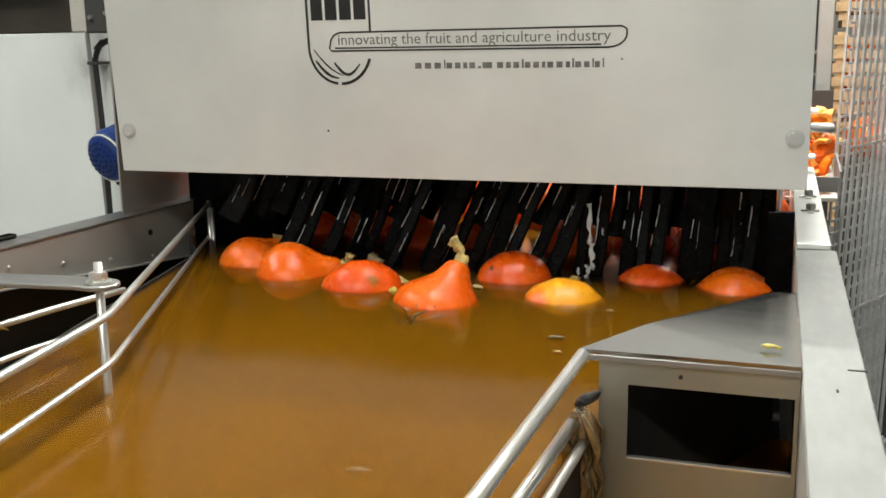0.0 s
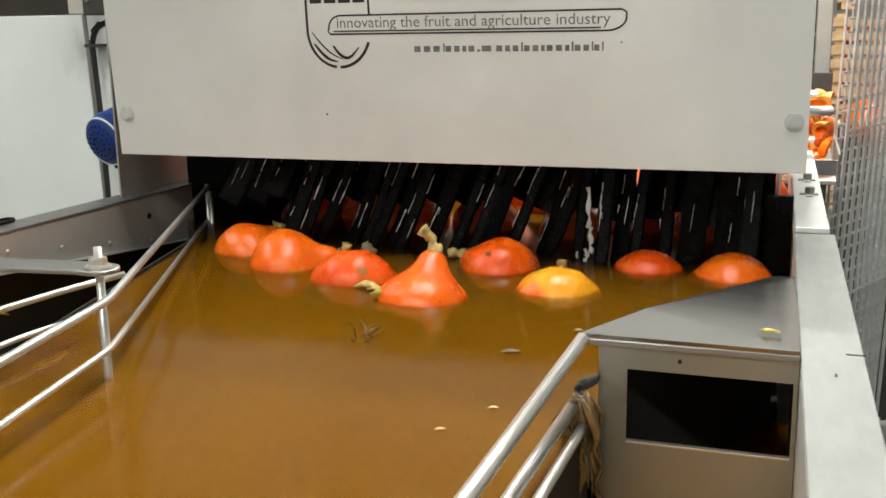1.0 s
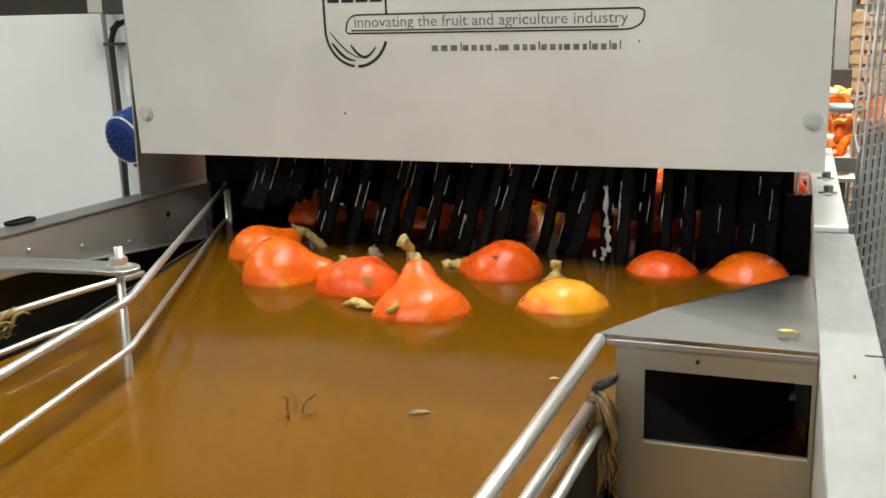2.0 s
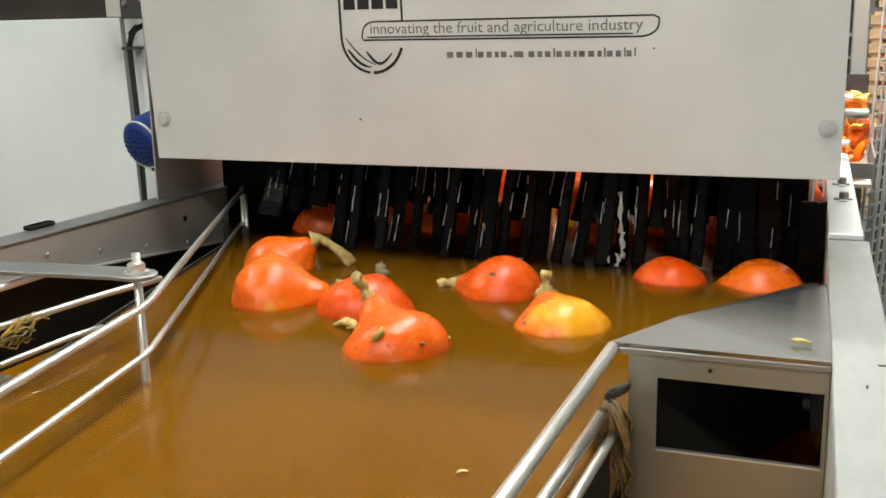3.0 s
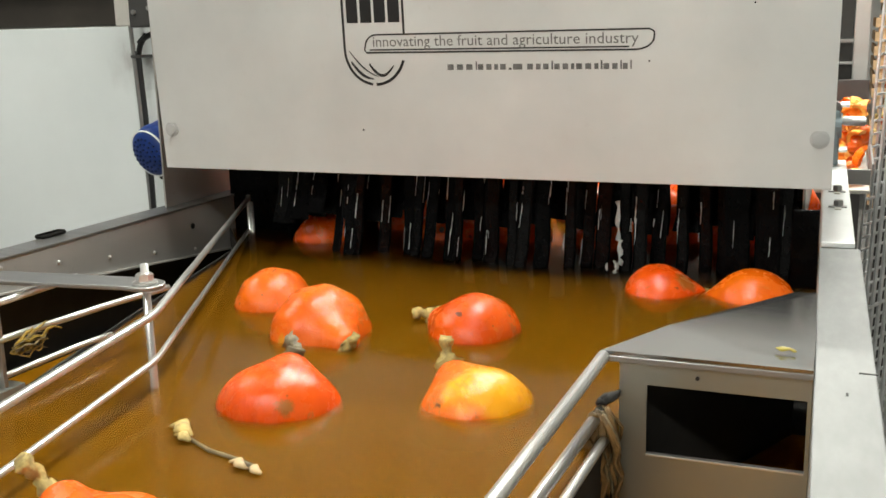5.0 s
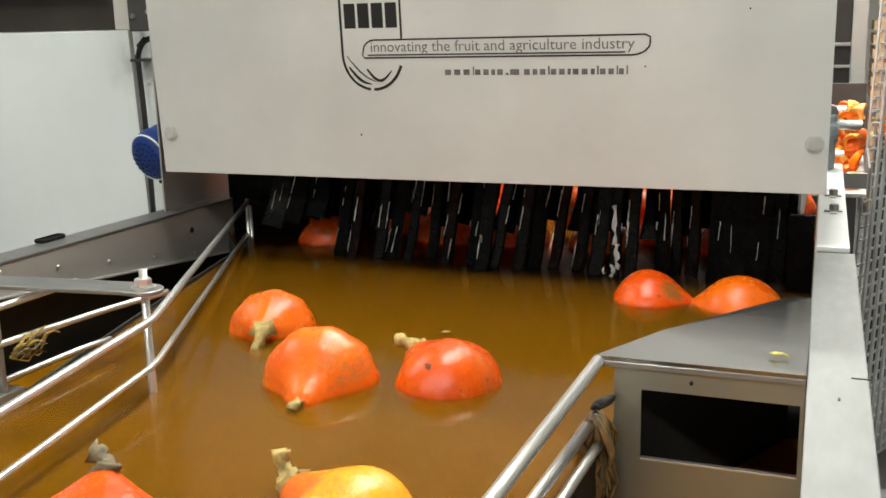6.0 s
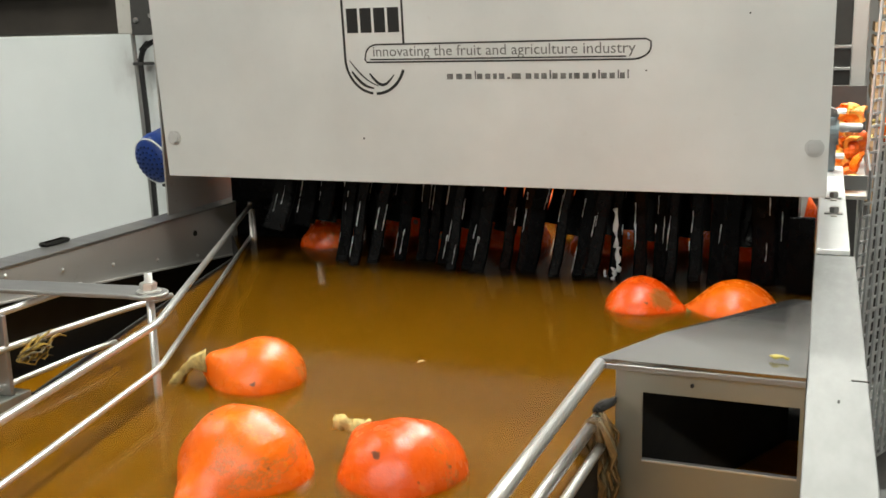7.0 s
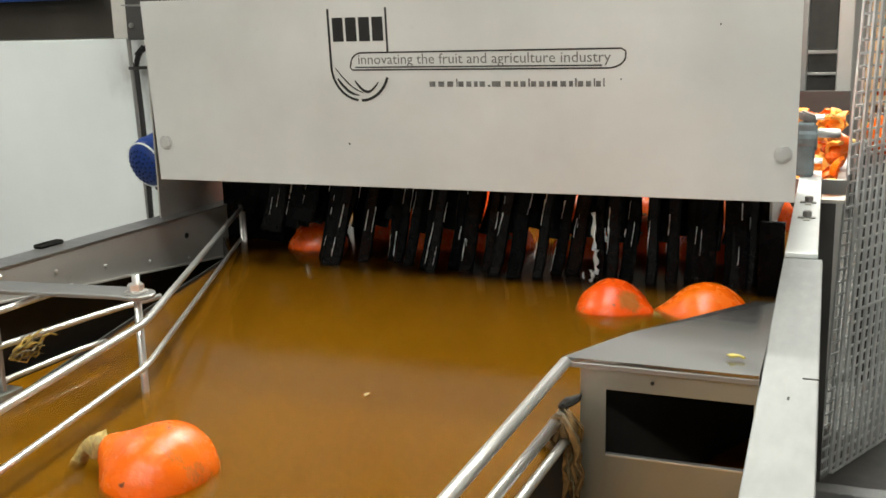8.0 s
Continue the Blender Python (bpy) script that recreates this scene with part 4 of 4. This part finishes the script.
    add_cyl(bm, pose(0, 0, 0, 0, 90, 0), 0.038, 0.05, 20, 0.006)
    add_box(bm, -0.024, 0.020, -0.032, 0.032, -0.096, 0.040, 0.006)
    part("gear_housing", bm, MOTORGREY, g, smooth=False)
    bm = bmesh.new()
    add_cyl(bm, pose(0.052, 0, 0.012, 0, 90, 0), 0.012, 0.055, 16, 0.003)
    part("shaft_end", bm, STEEL, g)
    bm = bmesh.new()
    add_cyl(bm, pose(0.0, 0, 0.052, 0, 20, 0), 0.026, 0.022, 14, 0.005)
    part("cap", bm, STEEL, g)
    for z in (-0.055, 0.055):
        bm = bmesh.new()
        add_cyl(bm, pose(0.03, -0.03, z, 0, 90, 0), 0.008, 0.02, 6)
        part("flange_bolt", bm, BAR, g)


infeed()


# ---- the hall behind on the right ----
def fence(x, y, heading, length, z0, z1, pitch, rise, label, bar=0.0033, shear=0.08):
    e = tagged(empty("wire_fence", x, y, 0), label, "wire fence", "wire fences")
    e.rotation_euler = (0, 0, radians(heading))
    r = 0.0033
    bm = bmesh.new()
    add_box(bm, 0, length, -r, r, -r, r, 0)
    hor = bpy.data.meshes.new("wire")
    bm.to_mesh(hor)
    bm.free()
    bm = bmesh.new()
    add_box(bm, -bar, bar, -r, r, z0, z1, 0)
    for p in bm.verts:
        p.co.x += shear * p.co.z
    ver = bpy.data.meshes.new("wire")
    bm.to_mesh(ver)
    bm.free()
    for me in (hor, ver):
        me.materials.append(GALV)
    z = z0
    while z <= z1:
        w = new("wire", hor)
        w.parent, w.location = e, (shear * z, 0, z)
        z += rise
    s = 0.0
    while s <= length:
        w = new("wire", ver)
        w.parent, w.location = e, (s, 0.005, 0)
        s += pitch
    box("fence_post", length, length + 0.03, -0.02, 0.02, FLOOR, z1, DARKGREY, e)


fence(0.7405, 3.524, 64.4, 0.50, -0.9286, 1.15, 0.045, 0.039, "galvanised welded wire guard fence beside the machine")
fence(0.775, 3.545, 64.4, 0.50, -0.93, 1.15, 0.048, 0.52, "second galvanised panel with broad bars behind the fence", 0.009)


def side_cabinet():
    c = tagged(empty("machine_cabinet", 1.40, 4.75, FLOOR), "dark grey machine cabinet standing behind the fence", "cabinet")
    box("cabinet_body", -0.60, 0.60, -0.30, 0.30, 0.06, 0.93, DARKGREY, c, 0.006)
    box("plinth", -0.56, 0.56, -0.26, 0.30, 0.0, 0.058, DARK, c, 0)
    for k in range(4):
        box("cover_panel", -0.58 + 0.295 * k, -0.30 + 0.295 * k, -0.308, -0.302, 0.10, 0.90, DARKGREY, c, 0.002)
    random.seed(61)
    for k in range(16):
        copy_thing(PROTO[1 + k % 3 // 2], tilt(0.88 + 0.15 * (k % 8), 4.53 + 0.17 * (k // 8), FLOOR + 0.995, random.uniform(0, 360), random.uniform(0, 50)))
    r = tagged(empty("base_rail", 0.0, 2.93, 0), "pale steel base rail beside the flume", "rail")
    box("rail_bar", 0.70, 1.20, -0.03, 0.03, -0.79, -0.735, RAILTOP, r, 0.004)
    for x in (0.74, 1.15):
        box("rail_leg", x - 0.02, x + 0.02, -0.02, 0.02, FLOOR, -0.791, DARKGREY, r)


side_cabinet()


def slatted_bin(x, y, z, w=1.1, d=1.0, n=6):
    e = tagged(empty("wooden_bin", x, y, z), "pale slatted wooden bin filled with pumpkins", "crate", "stacked bins")
    for k in range(n):
        z0 = 0.06 + k * 0.098
        for nm, a in (("slat", (-w / 2, w / 2, -d / 2, -d / 2 + 0.02)), ("slat", (-w / 2, -w / 2 + 0.02, -d / 2 + 0.02, d / 2))):
            box(nm, a[0], a[1], a[2], a[3], z0, z0 + 0.066, WOOD, e, 0.002)
    for px in (-w / 2 + 0.022, w / 2 - 0.08, -0.03):
        box("corner_post", px, px + 0.06, -d / 2 + 0.021, -d / 2 + 0.075, 0, n * 0.098 + 0.05, WOOD, e, 0.002)
    box("bin_floor", -w / 2 + 0.03, w / 2, -d / 2 + 0.08, d / 2, 0.05, 0.07, WOOD, e, 0)
    for px in (-w / 2 + 0.05, 0, w / 2 - 0.15):
        box("skid", px, px + 0.1, -d / 2 + 0.03, d / 2, -0.05, 0.0, WOOD, e, 0)
    return e


def stacks():
    random.seed(3)
    for bx, by, levels in ((1.38, 8.7, 3), (2.62, 8.9, 3)):
        for lv in range(levels):
            z = FLOOR + 0.05 + lv * 0.72
            e = slatted_bin(bx, by, z)
            for k in range(18):
                ix, iz = k % 6, k // 6
                copy_thing(PROTO[1 + (k * 7) % 3 // 2], tilt(bx - 0.45 + 0.165 * ix, by - 0.34 + random.uniform(-0.02, 0.04), z + 0.145 + 0.16 * iz, random.uniform(0, 360), random.uniform(0, 60)))
    p = tagged(empty("steel_column", 0.0, 4.4, 0), "grey steel machine column with a dark two-part unit", "column")
    box("column_web", 0.680, 0.735, 0.0, 0.06, FLOOR, 1.5, WALLSTEEL, p, 0.004)
    box("upright", 0.545, 0.572, 0.0, 0.03, FLOOR, 1.5, STEEL, p, 0.003)
    for z0, z1 in ((0.385, 0.62), (0.300, 0.370), (0.205, 0.290)):
        box("dark_cover", 0.574, 0.678, 0.004, 0.05, z0, z1, DARK, p, 0.004)
    for z in (0.376, 0.295, 0.199):
        box("cross_bar", 0.573, 0.679, -0.006, 0.003, z - 0.005, z + 0.005, STEEL, p, 0.001)


stacks()


# ---- bits of plant ----
def strands(name, label, category, n, size, mat, seed, curl=1.0):
    e = tagged(empty(name), label, category)
    random.seed(seed)
    for k in range(n):
        p = Vector((random.uniform(-1, 1), random.uniform(-1, 1), random.uniform(-0.4, 0.4))) * size * 0.25
        d = Vector((random.uniform(-1, 1), random.uniform(-1, 1), random.uniform(-0.5, 0.5))).normalized()
        pts = []
        for j in range(6):
            pts.append(p.copy())
            d = (d + curl * Vector((random.uniform(-0.6, 0.6), random.uniform(-0.6, 0.6), random.uniform(-0.4, 0.4)))).normalized()
            p += d * size * 0.17
        w = size * random.uniform(0.02, 0.055)
        v, f = sweep(pts, [w * 0.5, w, w * 1.1, w, w * 0.7, w * 0.2], 6, flat=0.3)
        mesh_ob("fibre", v, f, mat, e, smooth=True)
    return e


def hanging_straw():
    e = tagged(empty("straw_clump"), "clump of wet brown straw hanging on the round bars", "straw")
    random.seed(17)
    for k in range(34):
        x, y = 0.428 + random.uniform(-0.022, 0.017), 1.306 + random.uniform(-0.02, 0.016)
        z = 0.046 + random.uniform(-0.012, 0.006)
        pts = [(x + (0.428 - x) * 0.7, y - 0.004, 0.052)]
        low = random.uniform(0.05, 0.115)
        for j in range(6):
            t = (j + 1) / 6
            pts.append((x + random.uniform(-0.006, 0.006) + 0.006 * t, y + random.uniform(-0.006, 0.006), z - low * t))
        w = random.uniform(0.0024, 0.0068)
        v, f = sweep(pts, [w * 0.6, w, w * 1.3, w, w * 0.9, w * 0.7, w * 0.25], 6, flat=0.3)
        mesh_ob("fibre", v, f, (STRAW, STRAW, STALKDARK, STRAW, STRAW)[k % 5] if k % 10 else STALKDARK, e, smooth=True)
    for k in range(7):
        y = 1.318 + random.uniform(-0.008, 0.01)
        pts = [(0.418 + 0.005 * j + random.uniform(-0.002, 0.002), y + 0.003 * j, 0.052 + 0.002 * j + random.uniform(-0.004, 0.004)) for j in range(6)]
        v, f = sweep(pts, [0.002, 0.005, 0.006, 0.006, 0.005, 0.002], 6, flat=0.5)
        mesh_ob("wet_tuft", v, f, DARK, e, smooth=True)


hanging_straw()


def snagged_stalk():
    e = tagged(empty("dry_stalk"), "dry yellow stalk snagged on the guide rail", "plant debris")
    random.seed(8)
    for k in range(15):
        p = Vector((-0.040 + random.uniform(0, 0.012), random.uniform(-0.009, 0.009), random.uniform(-0.007, 0.007)))
        pts = []
        for j in range(8):
            pts.append(p.copy())
            p += Vector((random.uniform(0.002, 0.014), random.uniform(-0.009, 0.009), random.uniform(-0.007, 0.007)))
        w = random.uniform(0.0028, 0.0066)
        v, f = sweep(pts, [w * 0.6, w * 1.2, w * 0.8, w * 1.3, w * 0.7, w * 1.1, w * 0.8, w * 0.3], 6, flat=0.35)
        mesh_ob("fibre", v, f, (GOLD, GOLD, STALKDARK)[k % 3], e, smooth=True)
    v, f = sweep([(0.02, 0, 0.0), (0.035, 0.004, 0.010), (0.046, -0.002, 0.012), (0.056, -0.006, 0.004)], [0.004, 0.003, 0.0025, 0.0012], 6)
    mesh_ob("curled_tip", v, f, GOLD, e, smooth=True)
    e.matrix_basis = pose(-0.306, 1.220, 0.086, 0, -16, 58) @ Matrix.Scale(0.72, 4)
    l = tagged(empty("leaf_scrap", 0.618, 1.385, 0.1125), "yellow-green scrap of leaf on the steel lid", "leaf")
    v, f = sweep([(-0.011, 0.003, 0.002), (-0.005, -0.003, 0.003), (0.003, 0.003, 0.002), (0.009, -0.002, 0.001)], [0.0015, 0.006, 0.003, 0.003], 8, flat=0.45)
    mesh_ob("blade", v, f, LEAF, l, smooth=True)


snagged_stalk()


def twig():
    e = tagged(empty("twig"), "floating dry twig with a curled pale leaf", "plant debris")
    v, f = sweep([(-0.02, 0, 0.001), (0.02, -0.004, 0.002), (0.05, 0.002, 0.001), (0.078, 0.0, 0.002)], [0.0018, 0.0022, 0.002, 0.0035], 7)
    mesh_ob("stem", v, f, STALKDARK, e, smooth=True)
    for x, y, s in ((-0.040, 0.004, 0.9), (-0.024, -0.004, 0.6), (0.062, -0.004, 0.55), (0.082, -0.002, 0.5)):
        v, f = sweep([(x - 0.020 * s, y, 0.001), (x - 0.006 * s, y + 0.006 * s, 0.006 * s), (x + 0.008 * s, y - 0.003 * s, 0.007 * s), (x + 0.022 * s, y, 0.002)], [0.002, 0.0085 * s, 0.009 * s, 0.002], 8, flat=0.5)
        mesh_ob("curled_leaf", v, f, STALK if s > 0.55 else SEED, e, "pale curled leaf", True)
    for part_ob in e.children:
        part_ob.data.transform(Matrix.Scale(1.3, 4))
    return e


TWIG = twig()
CLUMP = strands("plant_clump", "dark clump of plant fibres drifting in the water", "plant debris", 20, 0.046, STRAW, 9)


def scrap(mat, size, seed, label):
    e = tagged(empty("floating_scrap"), label, "plant debris", "floating scraps")
    random.seed(seed)
    v, f = sweep([(-size, 0, 0), (-size * 0.3, size * 0.1, 0.0015), (size * 0.4, -size * 0.1, 0.0015), (size, 0, 0)], [size * 0.15, size * 0.45, size * 0.4, size * 0.1], 8, flat=0.3)
    mesh_ob("chip", v, f, mat, e, smooth=True)
    return e


SCRAPS = [scrap(STALKDARK, 0.013, 1, "dark brown chip floating on the water"), scrap(SEED, 0.0065, 2, "pale seed floating on the water"), scrap(SEED, 0.0065, 3, "pale seed floating on the water"),
          scrap(SEED, 0.0065, 4, "pale seed floating on the water"), scrap(SEED, 0.007, 5, "pale seed floating on the water"), scrap(SEED, 0.008, 6, "pale seed floating on the water"),
          scrap(STALKDARK, 0.015, 7, "brown scrap of leaf just under the water")]


# ---- what moves ----
Z = WATER
# per pumpkin: seconds, x, y, stalk heading, stalk lift; then its height over the water and its spin
DRIFT = {
    "A": (-0.004, 0, [(0, -0.395, 2.035, 60, 35), (0.5, -0.384, 2.010, 58, 35), (1, -0.380, 1.996, 55, 32), (1.5, -0.372, 1.968, 52, 30), (3, -0.323, 1.885, 22, 42), (3.5, -0.307, 1.840, 12, 40), (4, -0.295, 1.813, 4, 22),
                     (4.5, -0.266, 1.747, 0, 8), (5.8, -0.186, 1.618, -62, 10), (6, -0.171, 1.586, -74, 20), (6.5, -0.120, 1.486, -106, 20), (7, -0.070, 1.371, -158, 28), (7.5, -0.019, 1.221, -172, 28), (8, 0.019, 1.050, -180, 26)]),
    "B": (-0.002, 200, [(0, -0.266, 1.965, 20, 20), (0.5, -0.254, 1.948, 20, 20), (1, -0.247, 1.910, 18, 18), (1.5, -0.241, 1.864, 16, 16), (3, -0.216, 1.681, 8, 12), (3.5, -0.188, 1.664, 2, 10), (4, -0.158, 1.641, -6, 10),
                       (4.5, -0.127, 1.626, -20, 8), (5.8, 0.011, 1.420, -70, 4), (6, 0.024, 1.386, -78, 2), (6.5, 0.060, 1.257, -95, 0), (7, 0.075, 1.100, -104, -6), (7.5, 0.070, 0.961, -110, -6), (8, 0.072, 0.818, -116, -6)]),
    "C": (-0.014, 60, [(0, -0.093, 1.910, 95, 40), (0.5, -0.084, 1.870, 95, 40), (1, -0.081, 1.846, 92, 40), (1.5, -0.075, 1.811, 92, 42), (3, -0.040, 1.669, 90, 44), (3.5, -0.021, 1.608, 84, 46), (4, -0.004, 1.513, 80, 48),
                      (4.5, 0.004, 1.409, 88, 50), (5.8, 0.034, 0.997, 110, 55), (6, 0.030, 0.914, 114, 55), (6.5, 0.03, 0.774, 118, 55), (8, 0.02, 0.314, 130, 55)]),
    "D": (-0.014, 120, [(0, 0.074, 1.840, 50, 64), (0.5, 0.077, 1.800, 60, 66), (1, 0.077, 1.761, 78, 68), (1.5, 0.077, 1.723, 100, 68), (3, 0.080, 1.507, 142, 48), (3.5, 0.075, 1.388, 150, 40), (4, 0.077, 1.216, 154, 36),
                       (4.5, 0.071, 1.035, 156, 34), (6, 0.021, 0.652, 165, 44), (8, -0.009, 0.132, 170, 44)]),
    "E": (-0.010, 30, [(0, 0.153, 2.040, 120, 40), (0.5, 0.138, 2.020, 135, 30), (1, 0.145, 1.985, 160, 22), (1.5, 0.138, 1.960, 172, 18), (3, 0.137, 1.834, 176, 14), (3.5, 0.138, 1.784, 176, 12), (4, 0.143, 1.751, 174, 12),
                      (4.5, 0.143, 1.706, 170, 14), (5.8, 0.191, 1.480, 152, 30), (6, 0.196, 1.431, 150, 32), (6.5, 0.220, 1.308, 150, 32), (7, 0.245, 1.152, 154, 28), (7.5, 0.281, 0.992, 160, 18), (8, 0.308, 0.831, 160, 18)]),
    "F": (-0.026, 200, [(0, 0.275, 1.915, 95, 22), (0.5, 0.276, 1.895, 97, 24), (1, 0.278, 1.862, 102, 27), (1.5, 0.282, 1.812, 108, 32), (3, 0.278, 1.678, 128, 46), (3.5, 0.277, 1.634, 132, 48), (4, 0.281, 1.546, 134, 50),
                       (4.5, 0.273, 1.468, 138, 50), (5.8, 0.233, 1.112, 160, 34), (6, 0.235, 1.039, 165, 32), (6.5, 0.217, 0.889, 172, 30), (8, 0.15, 0.42, 190, 30)]),
    "G": (-0.020, 0, [(0, 0.402, 2.080, 80, 30), (1, 0.403, 2.050, 80, 30), (1.5, 0.403, 2.030, 78, 28), (3, 0.393, 2.002, 60, 24), (4, 0.391, 1.990, 40, 20), (4.5, 0.389, 1.980, 25, 18), (5.8, 0.382, 1.943, 0, 14),
                     (6.5, 0.375, 1.919, -8, 12), (7, 0.371, 1.903, -12, 12), (8, 0.364, 1.898, -16, 12)]),
    "H": (-0.026, 90, [(0, 0.551, 2.058, 190, 4), (1, 0.551, 2.032, 190, 4), (1.5, 0.550, 2.027, 190, 4), (3, 0.547, 2.008, 188, 4), (4, 0.545, 1.993, 188, 4), (4.5, 0.547, 1.985, 188, 4), (6, 0.533, 1.937, 186, 4), (7, 0.526, 1.921, 186, 4), (8, 0.526, 1.917, 186, 4)]),
    "I": (-0.005, 0, [(0, -0.42, 2.40, 100, 40), (1.5, -0.42, 2.33, 110, 40), (3, -0.412, 2.24, 120, 40), (4.5, -0.410, 2.205, 130, 40), (6, -0.405, 2.235, 140, 40), (8, -0.408, 2.230, 146, 40)]),
}
FLOATS = [
    (TWIG, 0.0, [(0, 0.00, 1.95, 0), (1.5, 0.02, 1.72, 0), (3, 0.020, 1.580, -2), (3.5, 0.024, 1.535, -4), (4, 0.026, 1.472, -6), (4.5, 0.010, 1.319, -14), (4.7, 0.004, 1.250, -18), (5.8, -0.02, 0.90, -32), (8, 0.0, 0.30, -50)]),
    (CLUMP, -0.008, [(0, 0.066, 1.735, 0), (0.5, 0.068, 1.647, 20), (1, 0.064, 1.545, 35), (1.5, 0.075, 1.406, 50), (3, 0.085, 0.95, 80), (8, 0.02, -0.3, 120)]),
    (SCRAPS[0], 0.0, [(0, 0.312, 1.690, 10), (0.5, 0.301, 1.619, 14), (1, 0.286, 1.537, 20), (1.5, 0.255, 1.417, 26), (3, 0.18, 1.03, 50), (8, 0.05, -0.1, 70)]),
    (SCRAPS[1], 0.0, [(0, 0.375, 1.590, 0), (1, 0.321, 1.332, 20), (1.5, 0.282, 1.196, 30), (3, 0.19, 0.80, 60), (8, 0.05, -0.3, 90)]),
    (SCRAPS[2], 0.0, [(0, 0.330, 1.62, 0), (1, 0.283, 1.255, 30), (1.5, 0.254, 1.060, 40), (3, 0.18, 0.50, 60), (8, 0.1, -0.4, 90)]),
    (SCRAPS[3], 0.0, [(0, 0.36, 1.86, 0), (1.5, 0.35, 1.55, 15), (2.8, 0.318, 1.229, 30), (3.2, 0.290, 1.100, 36), (8, 0.1, -0.4, 90)]),
    (SCRAPS[4], 0.0, [(0, 0.09, 2.6, 0), (5.8, 0.101, 1.686, 20), (6.5, 0.119, 1.599, 40), (7, 0.114, 1.527, 60), (7.5, 0.119, 1.456, 75), (8, 0.130, 1.378, 90)]),
    (SCRAPS[6], -0.007, [(0, 0.217, 1.182, 20), (0.5, 0.20, 1.05, 30), (1.5, 0.17, 0.76, 40), (8, 0.02, -0.4, 80)]),
    (SCRAPS[5], 0.0, [(0, 0.08, 2.7, 0), (5.8, 0.100, 1.640, 0), (7, 0.104, 1.287, 30), (7.5, 0.106, 1.127, 45), (8, 0.10, 0.97, 60)]),
]
LEANING = [(0, 23.0), (0.5, 22.0), (1, 22.0), (1.5, 18.0), (3, 7.0), (3.5, 3.0), (4, 1.0), (4.7, 2.0), (5.8, 8.0), (6.5, 9.5), (7.2, 9.0), (8, 9.5)]


def motions():
    for key, (lift, spin, rows) in DRIFT.items():
        low = {"B": 0.016, "D": 0.010, "F": 0.014, "G": 0.018, "H": 0.014}.get(key, 0.010)  # held down by the strips at first
        walk(PUMPKINS[key], [(t, tilt(x - 0.009, y + 0.027, Z + lift - 0.009 - low * max(0, 1 - t / (6.5 if key in "GH" else 3)), az, el, spin)) for t, x, y, az, el in rows])
    for ob, lift, rows in FLOATS:
        walk(ob, [(t, pose(x, y, Z + lift, 0, 0, rz)) for t, x, y, rz in rows])
    for k, (ob, x, y, z, jit, swings) in enumerate(STRIPS):
        rows = []
        for t, a in LEANING:
            a = a if swings else a * 0.25
            rows.append((t, pose(x + (0.035 * a / 12 if swings else 0), y, z, 4 * math.sin(1.7 * t + k) - 2, a + 3.0 * jit + 1.6 * math.sin(2.1 * t + 1.9 * k), 25 * jit)))
        walk(ob, rows)


motions()
